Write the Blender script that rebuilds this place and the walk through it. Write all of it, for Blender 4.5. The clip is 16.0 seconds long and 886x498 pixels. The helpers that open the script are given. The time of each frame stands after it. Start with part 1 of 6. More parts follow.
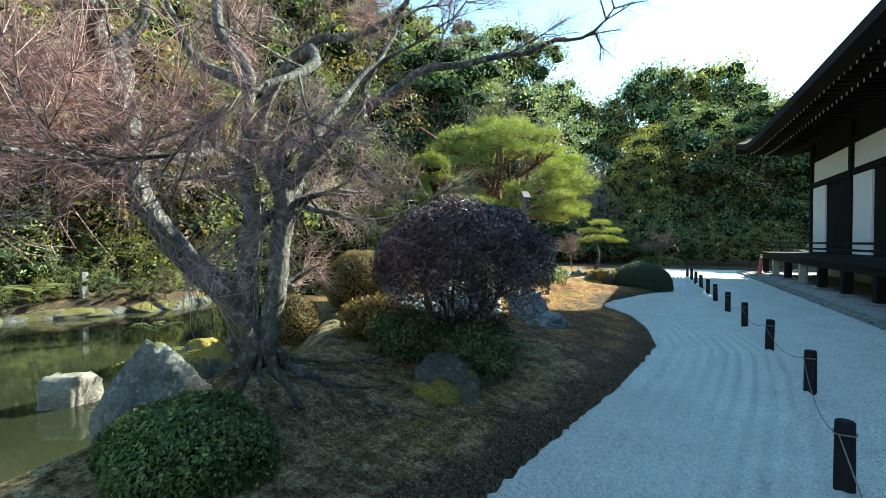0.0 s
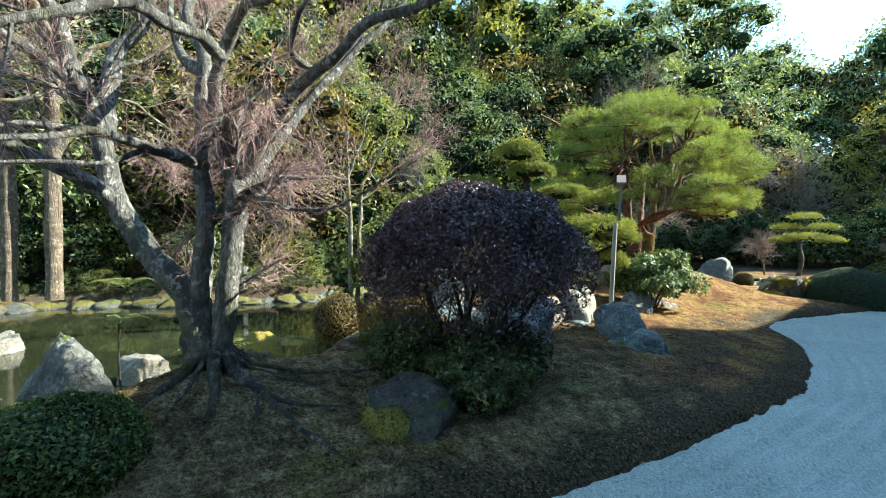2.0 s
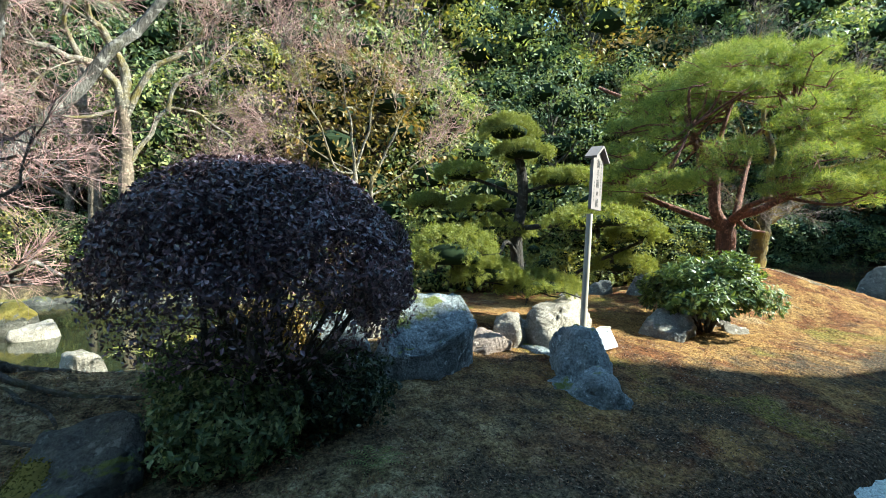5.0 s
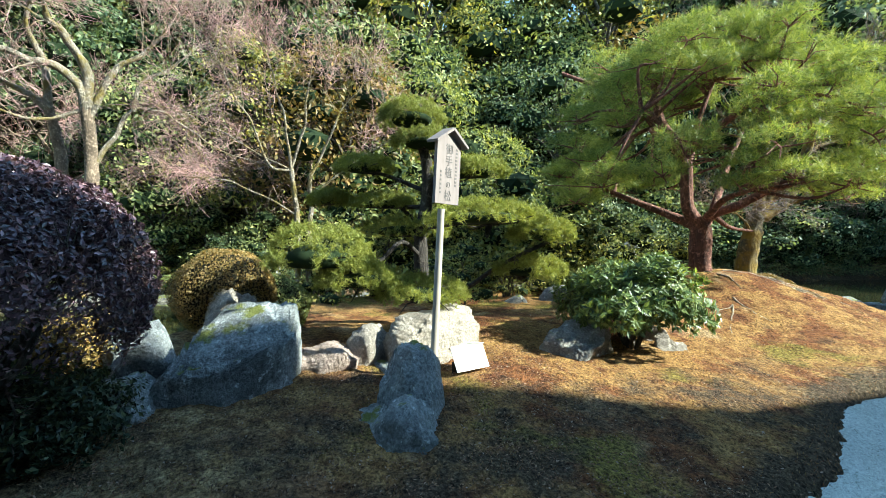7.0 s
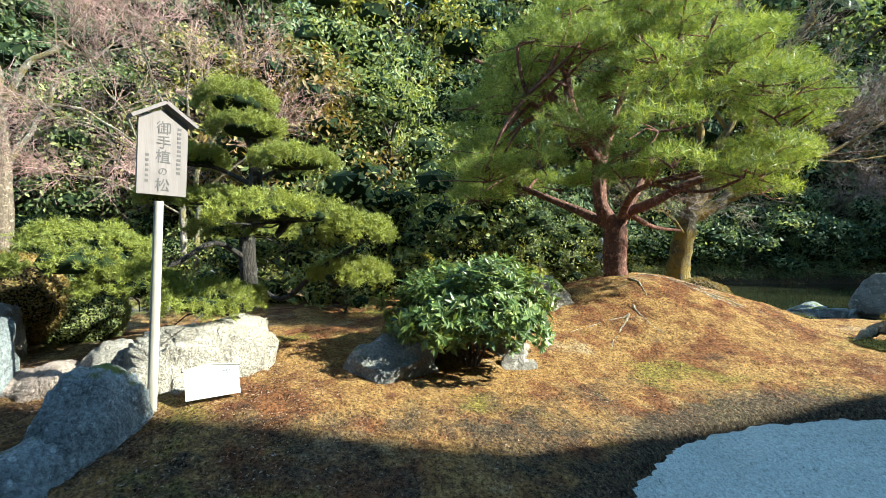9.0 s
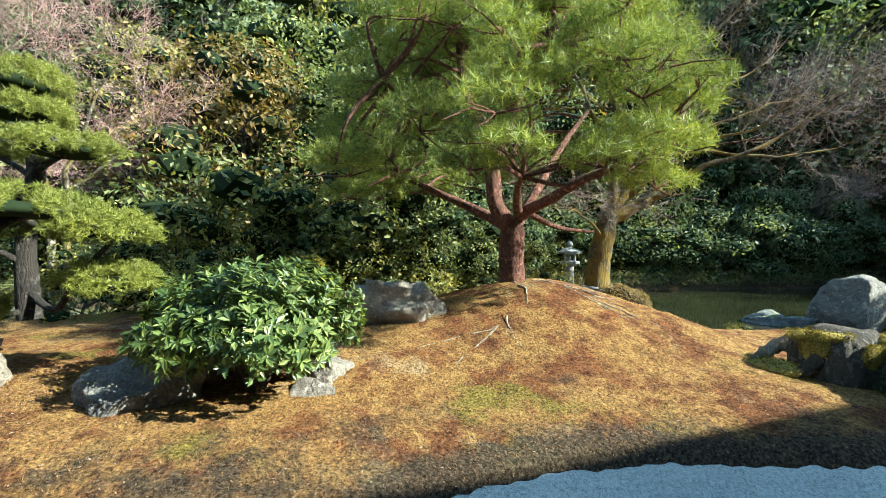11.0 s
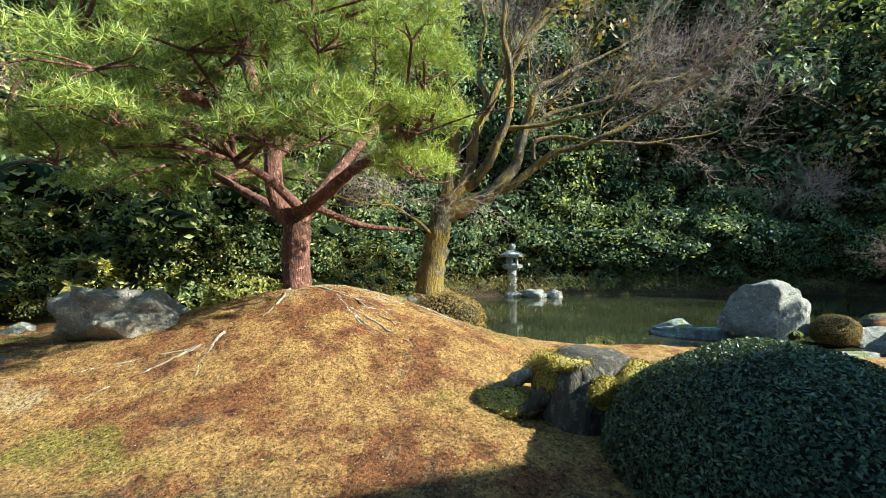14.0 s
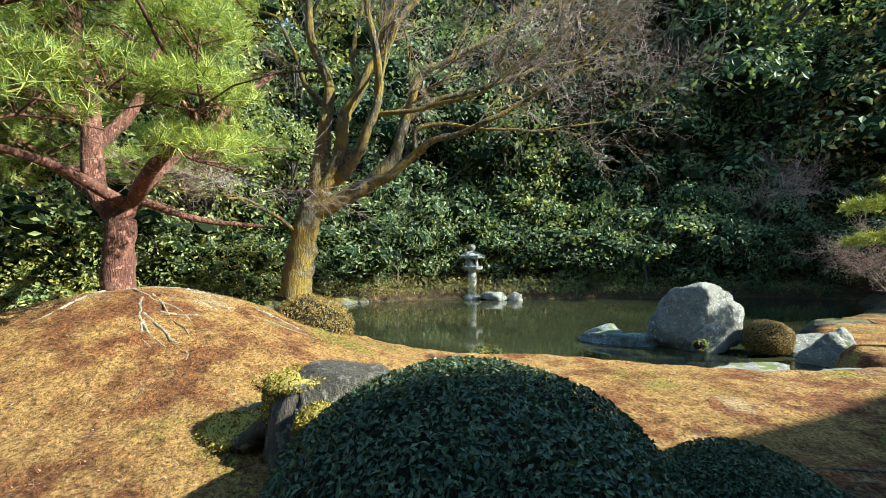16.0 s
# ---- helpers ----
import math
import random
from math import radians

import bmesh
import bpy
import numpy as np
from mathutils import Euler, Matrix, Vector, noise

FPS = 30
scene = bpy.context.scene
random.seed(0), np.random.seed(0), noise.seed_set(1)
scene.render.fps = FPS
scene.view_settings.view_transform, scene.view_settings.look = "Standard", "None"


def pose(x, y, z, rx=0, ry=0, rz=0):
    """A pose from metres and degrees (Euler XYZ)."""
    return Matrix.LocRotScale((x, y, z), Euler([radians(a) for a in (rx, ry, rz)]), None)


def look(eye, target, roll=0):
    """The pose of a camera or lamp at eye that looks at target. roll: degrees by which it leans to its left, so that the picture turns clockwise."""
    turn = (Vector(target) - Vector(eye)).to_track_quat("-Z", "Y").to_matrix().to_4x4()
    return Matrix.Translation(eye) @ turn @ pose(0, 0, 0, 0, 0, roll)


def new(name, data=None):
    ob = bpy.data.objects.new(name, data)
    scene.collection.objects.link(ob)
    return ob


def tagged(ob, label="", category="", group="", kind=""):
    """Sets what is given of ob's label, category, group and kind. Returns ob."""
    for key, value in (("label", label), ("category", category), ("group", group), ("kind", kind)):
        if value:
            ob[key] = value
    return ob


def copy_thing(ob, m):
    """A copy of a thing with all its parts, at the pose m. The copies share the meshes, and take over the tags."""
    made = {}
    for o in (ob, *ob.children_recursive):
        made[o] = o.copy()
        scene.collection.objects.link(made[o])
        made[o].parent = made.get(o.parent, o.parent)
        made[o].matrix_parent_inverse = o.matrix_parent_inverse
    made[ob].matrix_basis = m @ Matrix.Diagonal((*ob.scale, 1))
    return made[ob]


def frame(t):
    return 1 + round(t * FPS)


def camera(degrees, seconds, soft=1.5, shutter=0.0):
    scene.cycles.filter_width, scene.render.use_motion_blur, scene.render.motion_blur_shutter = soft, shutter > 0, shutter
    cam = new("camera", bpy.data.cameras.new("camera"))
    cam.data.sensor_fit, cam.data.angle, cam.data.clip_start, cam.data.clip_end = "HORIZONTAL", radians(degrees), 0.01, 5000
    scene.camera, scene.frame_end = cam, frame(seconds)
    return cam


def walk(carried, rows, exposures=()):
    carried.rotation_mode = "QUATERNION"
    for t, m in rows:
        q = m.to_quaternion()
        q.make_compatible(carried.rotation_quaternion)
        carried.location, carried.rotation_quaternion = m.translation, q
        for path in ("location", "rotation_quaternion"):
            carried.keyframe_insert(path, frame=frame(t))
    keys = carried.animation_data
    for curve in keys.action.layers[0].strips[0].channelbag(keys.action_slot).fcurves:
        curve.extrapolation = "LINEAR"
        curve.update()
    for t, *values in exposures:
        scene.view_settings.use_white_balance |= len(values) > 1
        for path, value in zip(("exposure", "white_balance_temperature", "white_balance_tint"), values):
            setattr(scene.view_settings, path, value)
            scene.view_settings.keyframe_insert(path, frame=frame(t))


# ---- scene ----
# ---------- camera and walk ----------
cam = camera(87.9, 16.0, soft=0.6)
METRES, EYE, TILT, LEAN, TURN = 16.0, 1.58, -1.5, 2.6, 25.0
ROWS = [
    (0.0, 0.0, 0.0, 0.0, -0.03, 0.57, -2.6),
    (0.5, 0.0262, 0.0145, 0.0008, 5.5, 0.38, -2.68),
    (1.0, 0.0508, 0.0334, 0.0007, 11.95, 0.12, -2.79),
    (1.5, 0.0748, 0.0532, 0.0023, 17.13, -0.15, -2.9),
    (2.0, 0.096, 0.0749, 0.003, 21.99, -0.43, -3.01),
    (2.5, 0.1172, 0.098, 0.0041, 26.08, -0.65, -3.08),
    (3.0, 0.1367, 0.1224, 0.006, 29.32, -0.86, -3.1),
    (5.5, 0.2093, 0.2486, 0.0111, 40.89, -1.37, -3.07),
    (6.0, 0.2239, 0.2746, 0.0123, 42.27, -1.42, -3.03),
    (6.5, 0.2374, 0.3021, 0.0143, 43.19, -1.47, -3.05),
    (7.0, 0.2523, 0.3293, 0.0156, 43.65, -1.46, -3.0),
    (7.5, 0.2659, 0.3579, 0.0165, 44.0, -1.43, -2.97),
    (8.0, 0.281, 0.3879, 0.0173, 44.32, -1.36, -2.92),
    (8.5, 0.2951, 0.4191, 0.0187, 44.58, -1.31, -2.9),
    (9.0, 0.3103, 0.4495, 0.0201, 44.85, -1.18, -2.86),
    (11.5, 0.3737, 0.5946, 0.0251, 45.75, -0.59, -2.88),
    (12.0, 0.3873, 0.6238, 0.0263, 45.94, -0.5, -2.9),
    (12.5, 0.4007, 0.6551, 0.0268, 46.21, -0.46, -2.84),
    (13.0, 0.4159, 0.685, 0.0282, 46.36, -0.39, -2.82),
    (13.5, 0.4288, 0.7156, 0.0291, 46.52, -0.32, -2.8),
    (14.0, 0.442, 0.7437, 0.0301, 46.63, -0.27, -2.82),
    (14.5, 0.4536, 0.7713, 0.0305, 46.77, -0.19, -2.86),
    (15.0, 0.466, 0.7992, 0.0313, 46.86, -0.14, -2.87),
    (15.5, 0.4785, 0.8275, 0.0314, 47.02, -0.05, -2.86),
    (16.0, 0.4911, 0.8547, 0.0327, 47.21, -0.04, -2.88),
]
EXPOSURES = [(0.0, 2.08, 6350, -16), (6.0, 2.18, 6300, -14), (12.0, 2.02, 6350, -14), (16.0, 2.04, 6350, -14)]
walk(cam, [(t, pose(0, 0, EYE, TILT, LEAN, TURN) @ pose(METRES * x, METRES * y, METRES * z, 90 + pitch, roll, yaw)) for t, x, y, z, yaw, pitch, roll in ROWS], EXPOSURES)

# ---------- sky, sun ----------
SUN = Vector((0.82, 1.30, 1.0)).normalized()
world = bpy.data.worlds.new("sky")
scene.world = world
world.use_nodes = True
wn = world.node_tree
sky = wn.nodes.new("ShaderNodeTexSky")
sky.sky_type = "NISHITA"
sky.sun_disc = False
sky.sun_elevation = math.asin(SUN.z)
sky.sun_rotation = math.atan2(SUN.x, SUN.y)
sky.air_density, sky.dust_density, sky.ozone_density = 1.0, 0.1, 2.2
wn.nodes["Background"].inputs[1].default_value = 0.14
wn.links.new(sky.outputs[0], wn.nodes["Background"].inputs[0])
sun = new("sun", bpy.data.lights.new("sun", "SUN"))
sun.data.energy, sun.data.angle, sun.data.color = 4.6, radians(0.55), (1.0, 0.92, 0.89)
sun.matrix_world = look(SUN * 60, (0, 0, 0))

# ---------- materials ----------


def mat_new(name):
    m = bpy.data.materials.new(name)
    m.use_nodes = True
    nt = m.node_tree
    return m, nt, nt.nodes["Principled BSDF"], nt.nodes["Material Output"]


def nd(nt, kind, **kw):
    n = nt.nodes.new(kind)
    for k, v in kw.items():
        if k in n.inputs:
            n.inputs[k].default_value = v
    return n


def ramp(nt, src, stops):
    r = nt.nodes.new("ShaderNodeValToRGB")
    el = r.color_ramp.elements
    while len(el) < len(stops):
        el.new(0.5)
    for e, (p, c) in zip(el, stops):
        e.position, e.color = p, (*c, 1)
    nt.links.new(src, r.inputs[0])
    return r.outputs[0]


def mixc(nt, fac, a, b, mode="MIX"):
    n = nt.nodes.new("ShaderNodeMix")
    n.data_type, n.blend_type = "RGBA", mode
    for sock, v in ((n.inputs[0], fac), (n.inputs[6], a), (n.inputs[7], b)):
        if isinstance(v, (int, float)):
            sock.default_value = v
        elif isinstance(v, tuple):
            sock.default_value = (*v, 1)
        else:
            nt.links.new(v, sock)
    return n.outputs[2]


def noise_of(nt, scale, detail=5, rough=0.6, coord=None):
    n = nd(nt, "ShaderNodeTexNoise", Scale=scale, Detail=detail, Roughness=rough)
    if coord is None:
        g = nt.nodes.new("ShaderNodeNewGeometry")
        coord = g.outputs["Position"]
    nt.links.new(coord, n.inputs["Vector"])
    return n.outputs[0]


def bump_of(nt, bsdf, height, strength, dist):
    b = nd(nt, "ShaderNodeBump", Strength=strength, Distance=dist)
    nt.links.new(height, b.inputs["Height"])
    nt.links.new(b.outputs[0], bsdf.inputs["Normal"])


def leaf_mat(name, stops, rough=0.5, trans=0.35, spec=0.4):
    """Foliage: each leaf takes a shade of its own; light passes through the blades."""
    m, nt, b, out = mat_new(name)
    g = nt.nodes.new("ShaderNodeNewGeometry")
    c = ramp(nt, g.outputs["Random Per Island"], stops)
    big = noise_of(nt, 0.7, 3)
    c = mixc(nt, 1.0, c, ramp(nt, big, [(0.3, (0.62, 0.60, 0.72)), (0.7, (1.32, 1.18, 1.30))]), "MULTIPLY")
    nt.links.new(c, b.inputs["Base Color"])
    b.inputs["Roughness"].default_value = rough
    b.inputs["Specular IOR Level"].default_value = spec
    t = nt.nodes.new("ShaderNodeBsdfTranslucent")
    tc = mixc(nt, 1.0, c, (1.3, 1.2, 0.55), "MULTIPLY")
    nt.links.new(tc, t.inputs[0])
    mx = nd(nt, "ShaderNodeMixShader")
    mx.inputs[0].default_value = trans
    nt.links.new(b.outputs[0], mx.inputs[1])
    nt.links.new(t.outputs[0], mx.inputs[2])
    nt.links.new(mx.outputs[0], out.inputs[0])
    return m


def bark_mat(name, dark, light, moss=None, moss_amount=0.5):
    m, nt, b, out = mat_new(name)
    g = nt.nodes.new("ShaderNodeNewGeometry")
    mp = nd(nt, "ShaderNodeMapping")
    mp.inputs["Scale"].default_value = (1, 1, 0.3)
    nt.links.new(g.outputs["Position"], mp.inputs[0])
    fine = noise_of(nt, 40, 8, 0.65, mp.outputs[0])
    big = noise_of(nt, 5, 5)
    c = ramp(nt, fine, [(0.3, dark), (0.7, light)])
    c = mixc(nt, ramp(nt, big, [(0.45, (0, 0, 0)), (0.62, (0.8, 0.8, 0.8))]), c, dark)
    c = mixc(nt, ramp(nt, noise_of(nt, 13, 6, 0.7), [(0.55, (0, 0, 0)), (0.60, (0.8, 0.8, 0.8))]), c, tuple(min(1, v * 1.5 + 0.03) for v in light))
    if moss:
        mo = ramp(nt, noise_of(nt, 3.2, 6), [(0.62 - 0.3 * moss_amount, (0, 0, 0)), (0.78 - 0.3 * moss_amount, (1, 1, 1))])
        c = mixc(nt, mo, c, moss)
    nt.links.new(c, b.inputs["Base Color"])
    b.inputs["Roughness"].default_value = 0.9
    bump_of(nt, b, fine, 1.0, 0.06)
    return m


def stone_mat(name, dark, light, moss=(0.10, 0.11, 0.02), moss_amount=0.3):
    m, nt, b, out = mat_new(name)
    fine = noise_of(nt, 45, 8, 0.7)
    mid = noise_of(nt, 6, 7, 0.65)
    vor = nd(nt, "ShaderNodeTexVoronoi", Scale=3.0)
    vor.feature = "DISTANCE_TO_EDGE"
    g = nt.nodes.new("ShaderNodeNewGeometry")
    warp = mixc(nt, 0.25, g.outputs["Position"], mid)
    nt.links.new(warp, vor.inputs["Vector"])
    c = ramp(nt, mid, [(0.32, dark), (0.52, tuple((a + b2) / 2 for a, b2 in zip(dark, light))), (0.68, light)])
    c = mixc(nt, 0.5, c, ramp(nt, fine, [(0.38, tuple(v * 0.5 for v in dark)), (0.62, light)]))
    blot = ramp(nt, noise_of(nt, 2.6, 8, 0.7), [(0.50, (0, 0, 0)), (0.60, (0.65, 0.65, 0.65))])
    c = mixc(nt, blot, c, mixc(nt, fine, tuple(v * 0.35 for v in dark), dark))
    spots = ramp(nt, noise_of(nt, 14, 4), [(0.6, (0, 0, 0)), (0.66, (0.7, 0.7, 0.7))])
    c = mixc(nt, spots, c, tuple(min(0.8, v * 1.25 + 0.06) for v in light))
    sep = nt.nodes.new("ShaderNodeSeparateXYZ")
    nt.links.new(g.outputs["Normal"], sep.inputs[0])
    ad = nt.nodes.new("ShaderNodeMath")
    ad.operation = "MULTIPLY_ADD"
    ad.inputs[1].default_value = 0.35
    nt.links.new(sep.outputs[2], ad.inputs[0])
    nt.links.new(noise_of(nt, 4, 6), ad.inputs[2])
    mo = ramp(nt, ad.outputs[0], [(0.98 - 0.5 * moss_amount, (0, 0, 0)), (1.06 - 0.5 * moss_amount, (1, 1, 1))])
    mcol = mixc(nt, fine, moss, tuple(v * 2.2 for v in moss))
    c = mixc(nt, mo, c, mcol)
    nt.links.new(c, b.inputs["Base Color"])
    b.inputs["Roughness"].default_value = 0.85
    h = mixc(nt, 0.5, fine, mixc(nt, 0.4, mid, ramp(nt, vor.outputs[0], [(0.0, (0, 0, 0)), (0.08, (1, 1, 1))])))
    bump_of(nt, b, h, 1.0, 0.10)
    return m


def plain_mat(name, col, rough=0.7, var=0.25, scale=12, bump=0.3, metal=0.0, stretch=(1, 1, 1)):
    m, nt, b, out = mat_new(name)
    b.inputs["Specular IOR Level"].default_value = 0.12 if max(col) < 0.03 else 0.4
    g = nt.nodes.new("ShaderNodeNewGeometry")
    mp = nd(nt, "ShaderNodeMapping")
    mp.inputs["Scale"].default_value = stretch
    nt.links.new(g.outputs["Position"], mp.inputs[0])
    n1 = noise_of(nt, scale, 7, 0.65, mp.outputs[0])
    n2 = noise_of(nt, scale * 0.15, 4)
    lo, hi = tuple(v * (1 - var) for v in col), tuple(min(1, v * (1 + var)) for v in col)
    c = mixc(nt, 0.5, ramp(nt, n1, [(0.3, lo), (0.7, hi)]), ramp(nt, n2, [(0.3, lo), (0.7, hi)]))
    nt.links.new(c, b.inputs["Base Color"])
    b.inputs["Roughness"].default_value, b.inputs["Metallic"].default_value = rough, metal
    if bump:
        bump_of(nt, b, n1, bump, 0.01)
    return m


def ground_mat():
    """Winter moss: golden and rust-coloured, green patches, brown litter and twigs."""
    m, nt, b, out = mat_new("winter_moss")
    speck = noise_of(nt, 95, 6, 0.8)
    fine = noise_of(nt, 38, 9, 0.78)
    mid = noise_of(nt, 7, 7, 0.7)
    c = ramp(nt, mid, [(0.30, (0.105, 0.052, 0.022)), (0.44, (0.22, 0.122, 0.045)), (0.56, (0.31, 0.185, 0.070)), (0.72, (0.25, 0.15, 0.050))])
    red = ramp(nt, noise_of(nt, 1.5, 8, 0.68), [(0.47, (0, 0, 0)), (0.56, (0.9, 0.9, 0.9))])
    c = mixc(nt, red, c, ramp(nt, mid, [(0.35, (0.060, 0.022, 0.013)), (0.65, (0.20, 0.078, 0.032))]))
    pale = ramp(nt, noise_of(nt, 1.1, 7, 0.66), [(0.58, (0, 0, 0)), (0.68, (0.7, 0.7, 0.7))])
    c = mixc(nt, pale, c, (0.34, 0.255, 0.155))
    # Grey litter; also greys and lightens the ground inside the hall's shade.
    litter = nt.nodes.new("ShaderNodeAttribute")
    litter.attribute_name = "litter"
    grey = ramp(nt, mid, [(0.36, (0.055, 0.042, 0.025)), (0.5, (0.22, 0.165, 0.085)), (0.64, (0.40, 0.33, 0.20))])
    c = mixc(nt, litter.outputs["Fac"], c, grey)
    green = ramp(nt, noise_of(nt, 0.8, 7, 0.62), [(0.56, (0, 0, 0)), (0.63, (0.8, 0.8, 0.8))])
    c = mixc(nt, green, c, ramp(nt, fine, [(0.35, (0.085, 0.074, 0.016)), (0.65, (0.21, 0.18, 0.040))]))
    # Dark soil colour; its mask also paints shade on the hall-shaded bank.
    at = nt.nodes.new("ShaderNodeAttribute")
    at.attribute_name = "soil_and_shade"
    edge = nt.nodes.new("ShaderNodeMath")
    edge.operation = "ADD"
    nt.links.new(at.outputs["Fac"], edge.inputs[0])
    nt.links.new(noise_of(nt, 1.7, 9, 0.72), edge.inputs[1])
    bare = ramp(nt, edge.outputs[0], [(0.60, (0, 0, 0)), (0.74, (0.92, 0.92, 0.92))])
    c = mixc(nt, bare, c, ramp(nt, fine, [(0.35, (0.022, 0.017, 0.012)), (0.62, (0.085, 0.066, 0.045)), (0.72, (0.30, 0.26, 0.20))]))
    lit = ramp(nt, fine, [(0.37, (0.16, 0.15, 0.14)), (0.50, (1.0, 1.0, 1.0)), (0.64, (2.0, 1.95, 1.9))])
    c = mixc(nt, 1.0, c, lit, "MULTIPLY")
    crumbs = ramp(nt, speck, [(0.66, (0, 0, 0)), (0.70, (0.75, 0.75, 0.75))])
    c = mixc(nt, crumbs, c, (0.50, 0.43, 0.33))
    nt.links.new(c, b.inputs["Base Color"])
    b.inputs["Roughness"].default_value = 0.95
    b.inputs["Specular IOR Level"].default_value = 0.12
    bump_of(nt, b, mixc(nt, 0.4, fine, mid), 1.0, 0.06)
    return m


def gravel_mat():
    m, nt, b, out = mat_new("white_gravel")
    g = nt.nodes.new("ShaderNodeNewGeometry")
    vor = nd(nt, "ShaderNodeTexVoronoi", Scale=95.0)
    nt.links.new(g.outputs["Position"], vor.inputs["Vector"])
    # Mixed stone tones; the dark speckle also paints shaded pits between pebbles.
    c = ramp(nt, mixc(nt, 0.5, noise_of(nt, 130, 4, 0.75), noise_of(nt, 42, 5, 0.75)), [(0.36, (0.14, 0.145, 0.13)), (0.48, (0.46, 0.47, 0.43)), (0.62, (0.74, 0.74, 0.68))])
    c = mixc(nt, 1.0, c, ramp(nt, noise_of(nt, 1.1, 5), [(0.3, (0.86, 0.86, 0.86)), (0.7, (1.05, 1.05, 1.05))]), "MULTIPLY")
    litter = ramp(nt, noise_of(nt, 22, 3, 0.5), [(0.72, (0, 0, 0)), (0.75, (0.9, 0.9, 0.9))])
    c = mixc(nt, litter, c, (0.12, 0.10, 0.08))
    nt.links.new(c, b.inputs["Base Color"])
    b.inputs["Roughness"].default_value = 0.95
    bump_of(nt, b, mixc(nt, 0.5, vor.outputs[0], noise_of(nt, 30, 5)), 0.9, 0.02)
    return m


def water_mat():
    m, nt, b, out = mat_new("pond_water")
    c = ramp(nt, noise_of(nt, 0.35, 3), [(0.35, (0.017, 0.020, 0.010)), (0.65, (0.030, 0.032, 0.016))])
    nt.links.new(c, b.inputs["Base Color"])
    b.inputs["Roughness"].default_value = 0.06
    b.inputs["IOR"].default_value = 1.33
    bump_of(nt, b, noise_of(nt, 2.2, 3), 0.06, 0.03)
    return m


